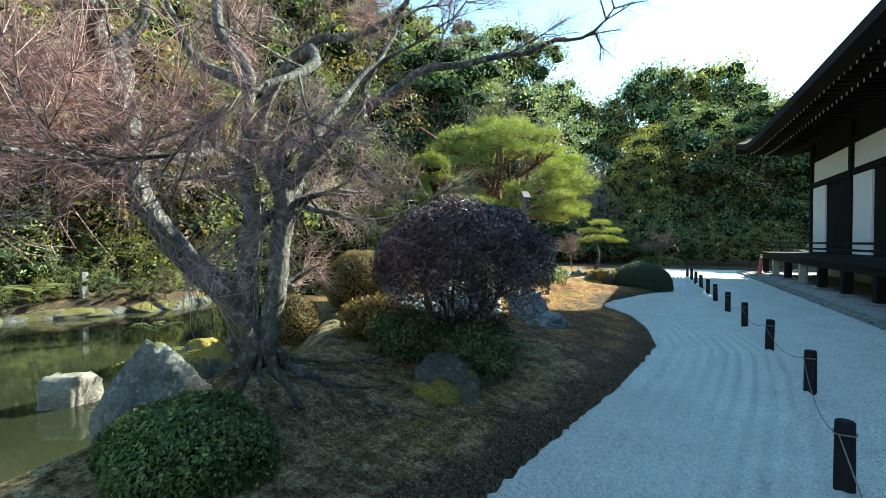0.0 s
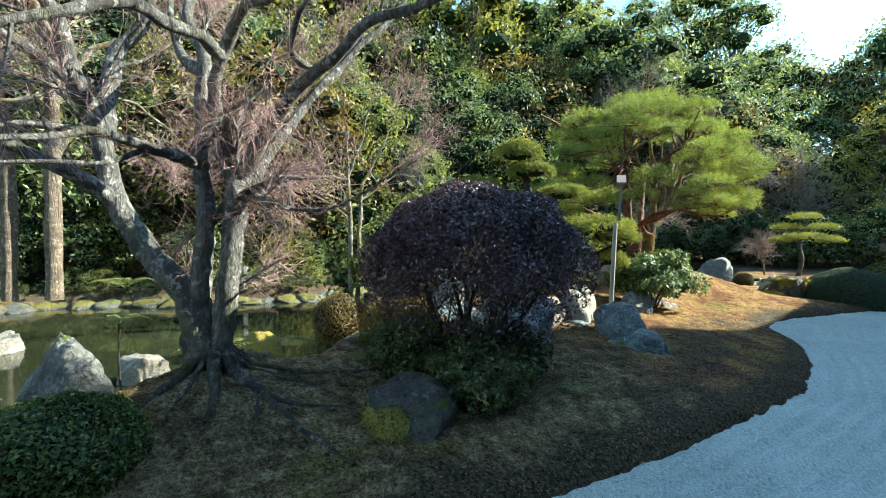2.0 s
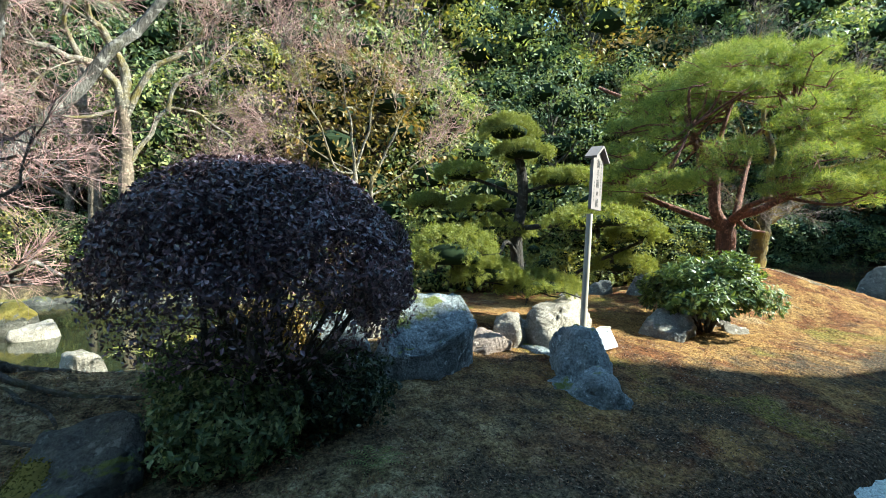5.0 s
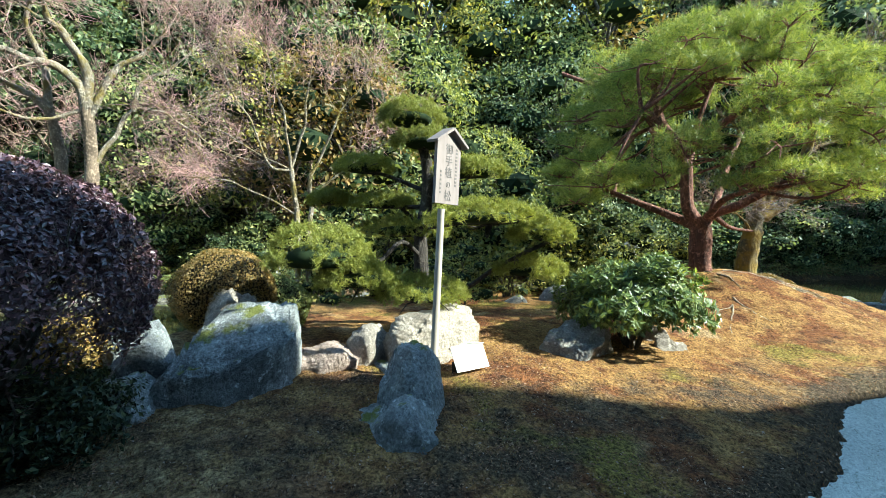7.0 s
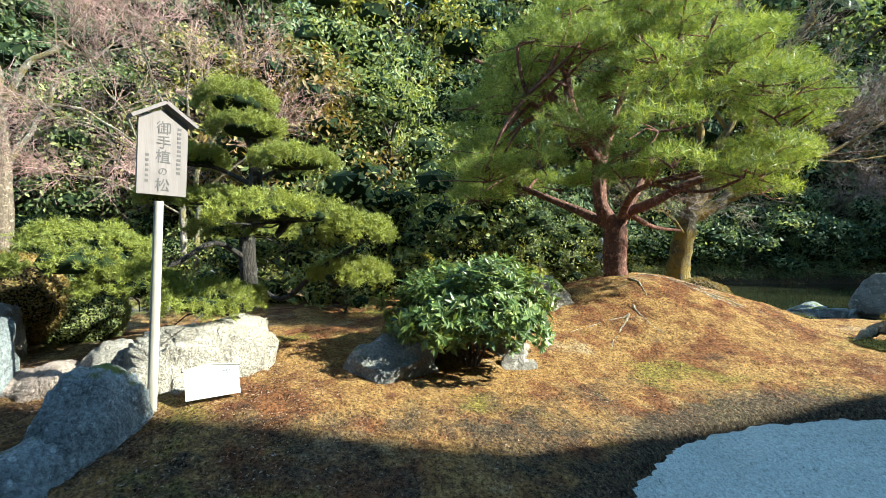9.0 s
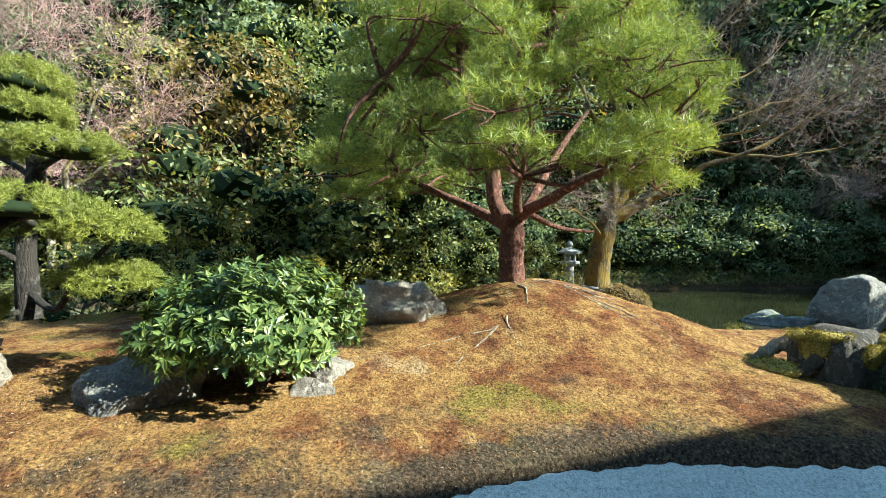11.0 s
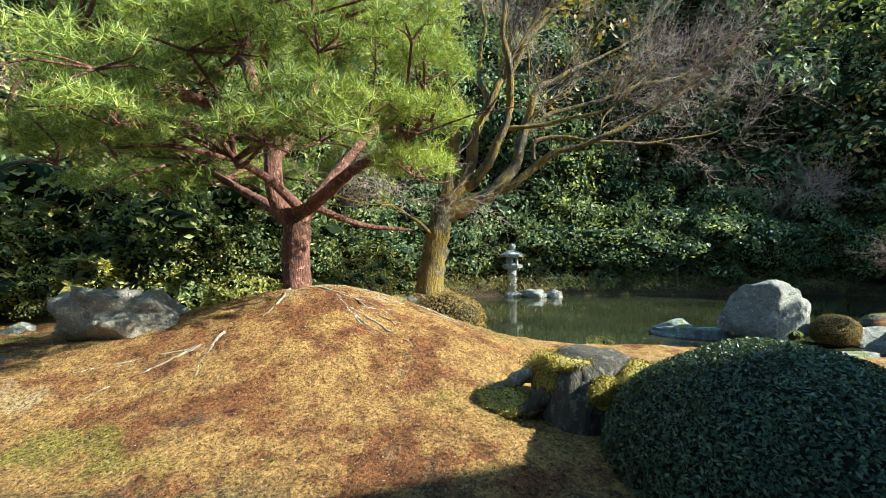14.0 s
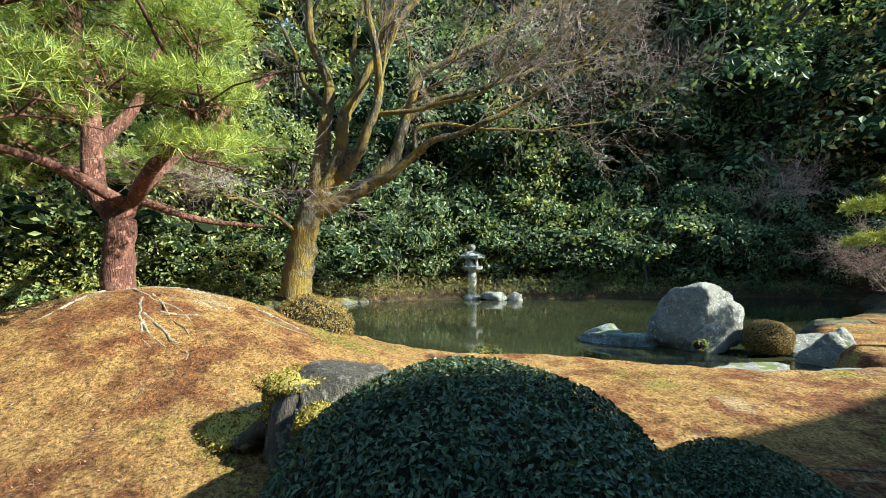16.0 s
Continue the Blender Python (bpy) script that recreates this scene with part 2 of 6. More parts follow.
M = {
    "ground": ground_mat(), "gravel": gravel_mat(), "water": water_mat(),
    "bark_grey": bark_mat("lichened_grey_bark", (0.05, 0.042, 0.036), (0.30, 0.275, 0.245), (0.10, 0.095, 0.03), 0.25),
    "bark_red": bark_mat("red_pine_bark", (0.07, 0.025, 0.018), (0.26, 0.11, 0.075)),
    "bark_moss": bark_mat("mossy_bark", (0.05, 0.04, 0.025), (0.15, 0.12, 0.07), (0.22, 0.145, 0.026), 0.7),
    "bark_dark": bark_mat("dark_bark", (0.03, 0.024, 0.018), (0.11, 0.09, 0.07)),
    "bark_tan": bark_mat("tan_bark", (0.09, 0.065, 0.045), (0.28, 0.205, 0.145)),
    "leaf_gloss": leaf_mat("glossy_shrub_leaves", [(0, (0.035, 0.065, 0.018)), (0.6, (0.11, 0.18, 0.045)), (1, (0.28, 0.36, 0.10))], 0.4, 0.3, 0.5),
    "bark_root": bark_mat("grey_root_bark", (0.03, 0.026, 0.022), (0.17, 0.15, 0.125), (0.075, 0.065, 0.02), 0.45),
    "root_pale": bark_mat("bleached_root_bark", (0.16, 0.125, 0.09), (0.44, 0.37, 0.28)),
    "bark_black": bark_mat("blackish_pine_bark", (0.015, 0.012, 0.010), (0.06, 0.048, 0.04)),
    "bark_pale": bark_mat("pale_bark", (0.12, 0.10, 0.075), (0.36, 0.31, 0.24), (0.19, 0.145, 0.04), 0.5),
    "twig_pink": leaf_mat("pinkish_twigs", [(0, (0.24, 0.145, 0.115)), (0.5, (0.40, 0.26, 0.21)), (1, (0.54, 0.38, 0.31))], 0.7, 0.1),
    "twig_grey": leaf_mat("greyish_twigs", [(0, (0.10, 0.08, 0.065)), (0.5, (0.22, 0.175, 0.14)), (1, (0.38, 0.31, 0.25))], 0.7, 0.1),
    "leaf_dark": leaf_mat("dark_evergreen_leaves", [(0, (0.035, 0.065, 0.032)), (0.6, (0.13, 0.195, 0.085)), (1, (0.28, 0.33, 0.16))], 0.5, 0.42, 0.35),
    "leaf_mid": leaf_mat("green_leaves", [(0, (0.07, 0.11, 0.038)), (0.6, (0.22, 0.28, 0.095)), (1, (0.40, 0.43, 0.16))], 0.5, 0.42, 0.35),
    "leaf_yellow": leaf_mat("yellow_green_leaves", [(0, (0.08, 0.105, 0.022)), (0.6, (0.23, 0.25, 0.055)), (1, (0.40, 0.37, 0.09))], 0.45, 0.35),
    "leaf_gold": leaf_mat("golden_olive_leaves", [(0, (0.075, 0.065, 0.018)), (0.6, (0.20, 0.165, 0.05)), (1, (0.33, 0.22, 0.075))], 0.5, 0.35),
    "leaf_purple": leaf_mat("dark_purple_leaves", [(0, (0.03, 0.018, 0.022)), (0.55, (0.085, 0.052, 0.062)), (0.85, (0.16, 0.10, 0.11)), (1, (0.34, 0.22, 0.21))], 0.34, 0.12, 0.6),
    "leaf_clip": leaf_mat("clipped_dark_leaves", [(0, (0.017, 0.036, 0.020)), (0.7, (0.046, 0.078, 0.036)), (1, (0.11, 0.14, 0.055))], 0.45, 0.2),
    "leaf_brown": leaf_mat("bronzed_azalea_leaves", [(0, (0.10, 0.085, 0.02)), (0.6, (0.22, 0.165, 0.045)), (1, (0.33, 0.23, 0.08))], 0.5, 0.25),
    "needle": leaf_mat("pine_needles", [(0, (0.06, 0.11, 0.028)), (0.6, (0.25, 0.35, 0.07)), (1, (0.50, 0.55, 0.13))], 0.5, 0.35),
    "needle_far": leaf_mat("clipped_pine_needles", [(0, (0.12, 0.15, 0.028)), (0.6, (0.24, 0.30, 0.055)), (1, (0.38, 0.41, 0.09))], 0.5, 0.3),
    "sasa": leaf_mat("bamboo_grass_leaves", [(0, (0.07, 0.09, 0.03)), (0.6, (0.20, 0.19, 0.06)), (1, (0.34, 0.29, 0.12))], 0.5, 0.3),
    "moss_green": leaf_mat("green_moss", [(0, (0.05, 0.055, 0.012)), (0.6, (0.13, 0.125, 0.028)), (1, (0.22, 0.20, 0.05))], 0.8, 0.15, 0.1),
    "moss_cushion": leaf_mat("moss_cushions", [(0, (0.09, 0.08, 0.015)), (0.6, (0.22, 0.19, 0.04)), (1, (0.36, 0.31, 0.08))], 0.8, 0.15, 0.1),
    # Near-black colour of shrub cores, painted as the shade within.
    "inner": plain_mat("shrub_core_shade", (0.018, 0.016, 0.010), 0.95, 0.4, 20),
    # Near-black green that paints the shade in gaps of crowns and pads.
    "inner_shade": plain_mat("inner_foliage_shade", (0.016, 0.026, 0.011), 0.95, 0.5, 3, 0.6),
    "rock_blue": stone_mat("blue_grey_stone", (0.085, 0.10, 0.105), (0.46, 0.49, 0.50), moss_amount=0.25),
    "rock_white": stone_mat("pale_stone", (0.20, 0.175, 0.15), (0.50, 0.44, 0.38), moss_amount=0.0),
    "rock_pale": stone_mat("cream_stone", (0.30, 0.26, 0.21), (0.56, 0.49, 0.41), moss_amount=0.0),
    "rock_pink": stone_mat("pinkish_stone", (0.26, 0.19, 0.16), (0.55, 0.43, 0.37), moss_amount=0.0),
    "rock_dark": stone_mat("dark_wet_stone", (0.05, 0.05, 0.045), (0.20, 0.19, 0.17), moss_amount=0.3),
    "rock_grey": stone_mat("grey_stone", (0.13, 0.125, 0.12), (0.44, 0.42, 0.38), moss_amount=0.2),
    "rock_yellow": stone_mat("yellow_mossed_stone", (0.09, 0.08, 0.06), (0.30, 0.27, 0.21), (0.22, 0.165, 0.03), 0.8),
    "rock_moss": stone_mat("mossy_stone", (0.045, 0.042, 0.038), (0.20, 0.185, 0.16), (0.10, 0.085, 0.016), 0.6),
    "wood_dark": plain_mat("charred_dark_timber", (0.012, 0.010, 0.010), 0.8, 0.4, 20, 0.4, 0, (1, 1, 0.1)),
    "wood_black": plain_mat("blackened_post_wood", (0.018, 0.016, 0.018), 0.85, 0.4, 30, 0.5),
    "wood_grey": plain_mat("weathered_pale_timber", (0.36, 0.32, 0.27), 0.85, 0.25, 25, 0.3, 0, (1, 1, 0.06)),
    "board": plain_mat("pale_sign_board", (0.185, 0.155, 0.15), 0.8, 0.22, 30, 0.2, 0, (1, 1, 0.05)),
    "plaster": plain_mat("white_plaster", (0.74, 0.73, 0.70), 0.9, 0.06, 4, 0.1),
    "paper": plain_mat("white_paper_screen", (0.80, 0.80, 0.79), 0.9, 0.03, 3, 0.05),
    "ink": plain_mat("faded_black_ink", (0.10, 0.09, 0.09), 0.8, 0.1, 30, 0),
    "panel": plain_mat("white_enamel_panel", (0.55, 0.60, 0.66), 0.3, 0.04, 6, 0),
    "roof": plain_mat("bark_shingle_roof", (0.018, 0.015, 0.014), 0.9, 0.3, 10, 0.6),
    "white_paint": plain_mat("white_painted_end", (0.6, 0.6, 0.58), 0.8, 0.1, 20, 0),
    "granite": stone_mat("lantern_granite", (0.22, 0.21, 0.20), (0.50, 0.48, 0.45), moss_amount=0.0),
    "paving": stone_mat("paving_stone", (0.26, 0.25, 0.24), (0.44, 0.43, 0.41), moss_amount=0.0),
    "rope": plain_mat("straw_rope", (0.16, 0.14, 0.12), 0.95, 0.3, 60, 0.5),
    "cone": plain_mat("red_plastic", (0.45, 0.05, 0.06), 0.5, 0.1, 8, 0),
}

# ---------- mesh tools ----------
RNG = np.random.default_rng(7)


class Geo:
    """Gathers quads and triangles; triangles repeat their last corner index as -1."""

    def __init__(self):
        self.v, self.f, self.n = [], [], 0

    def add(self, v, f):
        v, f = np.asarray(v, float).reshape(-1, 3), np.asarray(f, int)
        if f.shape[1] == 3:
            f = np.hstack([f, np.full((len(f), 1), -1 - self.n)])
        self.v.append(v)
        self.f.append(f + self.n)
        self.n += len(v)

    def mesh(self, name, mat, smooth=False):
        v, f = np.vstack(self.v), np.vstack(self.f)
        keep = f >= 0
        counts = keep.sum(1)
        me = bpy.data.meshes.new(name)
        me.vertices.add(len(v))
        me.vertices.foreach_set("co", v.astype(np.float32).ravel())
        loops = f[keep]
        me.loops.add(len(loops))
        me.loops.foreach_set("vertex_index", loops.astype(np.int32))
        me.polygons.add(len(f))
        starts = np.concatenate([[0], np.cumsum(counts)[:-1]]).astype(np.int32)
        me.polygons.foreach_set("loop_start", starts)
        me.polygons.foreach_set("use_smooth", np.full(len(f), smooth, bool))
        me.materials.append(mat)
        me.update(calc_edges=True)
        return me


def part(name, geo, mat, parent=None, label="", smooth=False):
    me = geo if isinstance(geo, bpy.types.Mesh) else geo.mesh(name, mat, smooth)
    ob = new(name, me)
    ob.parent = parent
    if label:
        ob["label"] = label
    return ob


def thing(name, at, label, category, group="", turn=0.0):
    ob = new(name)
    ob.matrix_basis = pose(*at, 0, 0, turn)
    return tagged(ob, label, category, group)


def box(g, c, s, turn=0.0, chamfer=0.0):
    """A block about c with sides s, its top edges drawn in by the chamfer."""
    x, y, z = (v / 2 for v in s)
    k = chamfer
    v = np.array([(-x, -y, -z), (x, -y, -z), (x, y, -z), (-x, y, -z), (-x, -y, z - k), (x, -y, z - k), (x, y, z - k), (-x, y, z - k),
                  (-x + k, -y + k, z), (x - k, -y + k, z), (x - k, y - k, z), (-x + k, y - k, z)])
    a = radians(turn)
    r = np.array([[math.cos(a), -math.sin(a), 0], [math.sin(a), math.cos(a), 0], [0, 0, 1]])
    f = [(3, 2, 1, 0), (8, 9, 10, 11)] + [(i, (i + 1) % 4, (i + 1) % 4 + 4, i + 4) for i in range(4)]
    f += [(i + 4, (i + 1) % 4 + 4, (i + 1) % 4 + 8, i + 8) for i in range(4)]
    g.add(v @ r.T + np.array(c), f)


def lathe(g, rings, c=(0, 0, 0), n=16, closed=True):
    """A turned body from (radius, height) rings."""
    a = np.linspace(0, 2 * np.pi, n, endpoint=False)
    v = np.concatenate([np.c_[r * np.cos(a), r * np.sin(a), np.full(n, z)] for r, z in rings]) + np.array(c)
    f = [(i * n + j, i * n + (j + 1) % n, (i + 1) * n + (j + 1) % n, (i + 1) * n + j) for i in range(len(rings) - 1) for j in range(n)]
    g.add(v, f)
    if closed:
        v2 = np.vstack([v[:n], v[:n].mean(0), v[-n:], v[-n:].mean(0)])
        g.add(v2, [((j + 1) % n, j, n) for j in range(n)] + [(n + 1 + j, n + 1 + (j + 1) % n, 2 * n + 1) for j in range(n)])


def smooth_path(pts, per=5):
    p = np.asarray(pts, float)
    q = np.vstack([2 * p[0] - p[1], p, 2 * p[-1] - p[-2]])
    out = []
    for i in range(1, len(q) - 2):
        for u in np.linspace(0, 1, per, endpoint=False):
            out.append(0.5 * (2 * q[i] + (q[i + 1] - q[i - 1]) * u + (2 * q[i - 1] - 5 * q[i] + 4 * q[i + 1] - q[i + 2]) * u * u
                              + (3 * q[i] - q[i - 1] - 3 * q[i + 1] + q[i + 2]) * u ** 3))
    out.append(p[-1])
    return np.array(out)


def tube(g, path, r0, r1, sides=7, rough=0.0, rng=RNG):
    """A limb that tapers from r0 to r1 along a path."""
    p = np.asarray(path, float)
    n = len(p)
    d = np.gradient(p, axis=0)
    d /= np.linalg.norm(d, axis=1)[:, None] + 1e-9
    up = np.array([0.31, 0.17, 0.93]) if abs(d[0][2]) < 0.8 else np.array([0.9, 0.3, 0.1])
    a = np.linspace(0, 2 * np.pi, sides, endpoint=False)
    vs = []
    for i in range(n):
        u = np.cross(d[i], up)
        u /= np.linalg.norm(u) + 1e-9
        w = np.cross(d[i], u)
        r = r0 + (r1 - r0) * i / (n - 1)
        rr = r * (1 + rough * rng.normal(size=sides)) if rough else np.full(sides, r)
        vs.append(p[i] + np.outer(np.cos(a) * rr, u) + np.outer(np.sin(a) * rr, w))
    f = [(i * sides + j, i * sides + (j + 1) % sides, (i + 1) * sides + (j + 1) % sides, (i + 1) * sides + j) for i in range(n - 1) for j in range(sides)]
    g.add(np.vstack(vs), f)


def sticks(g, a, b, r0, r1):
    """Many thin three-sided twigs from points a to points b."""
    a, b = np.asarray(a, float), np.asarray(b, float)
    d = b - a
    d /= np.linalg.norm(d, axis=1)[:, None] + 1e-9
    u = np.cross(d, np.array([0.37, 0.21, 0.9]))
    u /= np.linalg.norm(u, axis=1)[:, None] + 1e-9
    w = np.cross(d, u)
    r0, r1 = np.broadcast_to(r0, len(a))[:, None], np.broadcast_to(r1, len(a))[:, None]
    vs = []
    for base, r in ((a, r0), (b, r1)):
        for k in range(3):
            t = 2 * np.pi * k / 3
            vs.append(base + r * (math.cos(t) * u + math.sin(t) * w))
    v = np.stack(vs, 1).reshape(-1, 3)
    i = np.arange(len(a))[:, None] * 6
    f = np.concatenate([i + np.array([[k, (k + 1) % 3, 3 + (k + 1) % 3, 3 + k]]) for k in range(3)])
    g.add(v, f)


def leaves(g, p, nrm, size, ratio=0.5, rng=RNG, wild=0.7):
    """Pointed leaves at points p, turned loosely about the normals nrm."""
    n = len(p)
    nn = nrm + wild * rng.normal(size=(n, 3))
    nn /= np.linalg.norm(nn, axis=1)[:, None] + 1e-9
    t = np.cross(nn, rng.normal(size=(n, 3)))
    t /= np.linalg.norm(t, axis=1)[:, None] + 1e-9
    b = np.cross(nn, t)
    s = (size * rng.uniform(0.6, 1.3, n))[:, None]
    v = np.stack([p - t * s, p + b * s * ratio + nn * s * 0.15, p + t * s, p - b * s * ratio + nn * s * 0.15], 1).reshape(-1, 3)
    g.add(v, np.arange(4 * n).reshape(n, 4))


def on_shell(n, c, r, rng=RNG, low=-0.5, depth=0.25):
    """n points and normals near the surface of an ellipsoid, above a share of its height."""
    d = rng.normal(size=(int(n * 2.2) + 20, 3))
    d /= np.linalg.norm(d, axis=1)[:, None]
    d = d[d[:, 2] > low][:n]
    k = 1 - depth * rng.random(len(d))[:, None] ** 1.5
    r = np.asarray(r, float)
    nr = d / r
    return np.asarray(c, float) + d * r * k, nr / np.linalg.norm(nr, axis=1)[:, None]


def lumps(p, c, amount, scale, seed):
    """Pushes points in and out from c, so that a clipped form stays uneven."""
    c = np.asarray(c, float)
    k = np.array([1 + amount * noise.noise(Vector(q) * scale + Vector((seed, 0, 0))) for q in p])
    return c + (p - c) * k[:, None]


def ico(sub):
    bm = bmesh.new()
    bmesh.ops.create_icosphere(bm, subdivisions=sub, radius=1.0)
    v = np.array([q.co[:] for q in bm.verts])
    f = np.array([[q.index for q in fc.verts] for fc in bm.faces])
    bm.free()
    return v, f


ICO = {k: ico(k) for k in (1, 2, 3, 4, 5)}

# ---------- ground, gravel, pond ----------
EDGE_Y = [-8, 1.0, 2.7, 3.6, 5.3, 6.6, 7.7, 9.0, 10.0, 10.7, 11.4, 12.3, 13.0, 13.7, 15.2, 16.6, 19.0, 22.0, 25.0, 27.0, 31.0]
EDGE_X = [-2.2, -1.2, -0.90, -0.72, -0.34, -0.12, 0.02, -0.12, -0.36, -0.72, -1.08, -1.18, -1.05, -0.80, -0.2, 0.30, 0.35, 0.40, 0.60, 0.3, 0.0]
NEAR_Y = [-12, 0, 2, 4, 6, 8, 10, 13, 15, 16, 17, 18, 19.5, 20.5, 21.5, 22.6, 24, 25, 27, 30, 33, 36]
NEAR_X = [-4.6, -4.6, -4.6, -4.8, -6.4, -8.2, -8.4, -7.8, -6.8, -6.0, -5.5, -4.8, -4.1, -3.3, -2.9, -2.8, -4.4, -5.2, -6.0, -7.0, -8.5, -10.5]
FAR_Y = [-12, 3, 5, 8, 10, 14, 17, 21, 24, 28, 33, 36]
FAR_X = [-16, -15.2, -13.6, -12.3, -12.8, -14.8, -15.0, -15.0, -14.6, -13.6, -12.0, -10.5]
WATER = -0.28


def ease(u):
    u = np.clip(u, 0, 1)
    return u * u * (3 - 2 * u)


def height(x, y):
    """The lie of the land: gravel court, moss bank with its mounds, pond, wooded hill."""
    x, y = np.asarray(x, float), np.asarray(y, float)
    d = np.interp(y, EDGE_Y, EDGE_X) - x
    h = 0.075 + (0.12 - 0.11 * ease((y - 15.2) / 2.2)) * np.clip(d, 0, 3.2)
    for cx, cy, sx, sy, a in ((-4.5, 14.0, 1.5, 1.7, 0.55), (-3.1, 2.9, 0.7, 0.8, 0.20), (-3.4, 14.6, 1.4, 1.4, 0.06), (-2.2, 16.2, 0.8, 0.9, -0.12)):
        h = h + a * np.exp(-((x - cx) / sx) ** 2 - ((y - cy) / sy) ** 2)
    h = h + 0.025 * np.sin(2.3 * x + 1.1 * y) * np.cos(1.7 * y - 0.6 * x) * np.clip(d, 0, 1)
    h = np.where(y > 18, np.maximum(h - 0.03 * ease((y - 18) / 3), 0.06), h)
    near, far = np.interp(y, NEAR_Y, NEAR_X), np.interp(y, FAR_Y, FAR_X)
    inpond = np.minimum(near - x, x - far)
    inpond = np.where((y > 35) | (y < -12), -5.0, inpond)
    wide = 0.55 + 1.1 * ease((7.0 - y) / 2.0)
    wide = np.where(x < -9, 0.45, wide)
    bank = ease((inpond + wide) / (wide + 0.2))
    bank = np.where(inpond + wide < 0, 0, bank)
    r = np.hypot(x + 0.0, y - 10.0)
    hill = np.clip(r - 26.5, 0, 30) * 0.95 * ease((-11 - x) / 14)
    away = np.where(x < far + 0.3, np.clip(0.05 + 0.07 * (far - x), 0, 0.5) + hill, 0.0)
    h = np.where((x < far + 0.3) | (y > 34), away + np.where(y > 34, hill * (x >= far + 0.3) + 0.1, 0), h)
    h = h * (1 - bank) + (WATER - 0.5) * bank
    h = np.where(d < 0, np.where(y < 30, -0.14, h), h)
    soft = ease((d + 0.16) / 0.32)
    h = np.where((d > -0.16) & (d < 0.16) & (y < 30), -0.14 + (h + 0.14) * soft, h)
    return h


def ground_z(x, y):
    return float(height(x, y))


def lines(*spans):
    out = []
    for a, b, step in spans:
        out.append(np.arange(a, b - 1e-6, step))
    return np.concatenate(out + [[spans[-1][1]]])


gx = lines((-160, -40, 12), (-40, -18, 2), (-18, -9, 0.5), (-9, -4, 0.14), (-4, 0.8, 0.07), (0.8, 8, 1.2), (8, 40, 8), (40, 160, 24))
gy = lines((-160, -20, 20), (-20, 0, 1.0), (0, 2, 0.2), (2, 18, 0.09), (18, 27, 0.2), (27, 46, 1.0), (46, 160, 12))
X, Y = np.meshgrid(gx, gy)
Z = height(X, Y)
fuzz = np.random.default_rng(3).normal(size=Z.shape) * 0.009
Z = Z + np.where((X > -9) & (X < np.interp(Y, EDGE_Y, EDGE_X) - 0.02), fuzz, 0)
nx, ny = len(gx), len(gy)
ii = (np.arange(ny - 1)[:, None] * nx + np.arange(nx - 1)[None, :]).ravel()
g = Geo()
g.add(np.c_[X.ravel(), Y.ravel(), Z.ravel()], np.c_[ii, ii + 1, ii + nx + 1, ii + nx])
ground = part("ground", g, M["ground"], smooth=True)
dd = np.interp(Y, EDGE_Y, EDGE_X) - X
# Bare soil along the gravel edge.
soil_and_shade = 0.42 * np.exp(-np.clip(dd - 0.12, 0, 9) / 0.30)
# Wood floor and far bank, dark so gaps under trees read as shade.
soil_and_shade = np.maximum(soil_and_shade, 0.25 * ease((np.hypot(X, Y - 10) - 18.0) / 2.0))
soil_and_shade = np.maximum(soil_and_shade, 0.25 * ease((-9.5 - X) / 1.0))
# Darker about the purple shrub's foot.
soil_and_shade = np.maximum(soil_and_shade, 0.28 * np.exp(-((X + 1.9) / 0.8) ** 2 - ((Y - 4.9) / 1.2) ** 2))
# Painted shade: the hall-shaded near bank, then the strip beside the gravel.
soil_and_shade = np.maximum(soil_and_shade, 0.10 * ease((8.4 - Y) / 1.5))
soil_and_shade = np.maximum(soil_and_shade, 0.16 * ease((X + 2.3) / 0.5) * ease((Y - 5.0) / 1.0) * ease((13.0 - Y) / 2.0))
# Litter mask laid over the hall-shaded end, tuning the shade's tone by colour.
litter = ease((7.6 - Y) / 2.6)
ground.data.attributes.new("litter", "FLOAT", "POINT").data.foreach_set("value", litter.ravel().astype(np.float32))
ground.data.attributes.new("soil_and_shade", "FLOAT", "POINT").data.foreach_set("value", soil_and_shade.ravel().astype(np.float32))
tagged(ground, "golden brown winter moss ground with green patches", "ground", kind="structure")

# raked gravel court: low ridges that follow its edge
gx = lines((-2.4, 2.6, 0.045), (2.6, 4.2, 0.4))
gy = lines((-8, 1.5, 0.5), (1.5, 15, 0.07), (15, 31, 0.25))
X, Y = np.meshgrid(gx, gy)
rel = X - np.interp(Y, EDGE_Y, EDGE_X)
rake = 0.026 * np.sin(rel * 2 * np.pi / 0.16) * (0.35 + 0.65 * ease((2.1 - rel) / 1.0)) * ease(rel / 0.2)
Z = np.where(X < 1.55, rake, 0.25 * rake) + np.random.default_rng(5).normal(size=X.shape) * 0.010
Z = Z - 0.3 * ease((-rel - 0.12) / 0.2)
nx, ny = len(gx), len(gy)
ii = (np.arange(ny - 1)[:, None] * nx + np.arange(nx - 1)[None, :]).ravel()
g = Geo()
g.add(np.c_[X.ravel(), Y.ravel(), Z.ravel()], np.c_[ii, ii + 1, ii + nx + 1, ii + nx])
tagged(part("gravel_court", g, M["gravel"], smooth=True), "raked white gravel court beside the moss bank", "gravel", kind="structure")

g = Geo()
g.add([(-22, -14, WATER), (-1.5, -14, WATER), (-1.5, 37, WATER), (-22, 37, WATER)], [(0, 1, 2, 3)])
tagged(part("pond_water", g, M["water"]), "still olive-green pond water with reflections", "water", kind="structure")


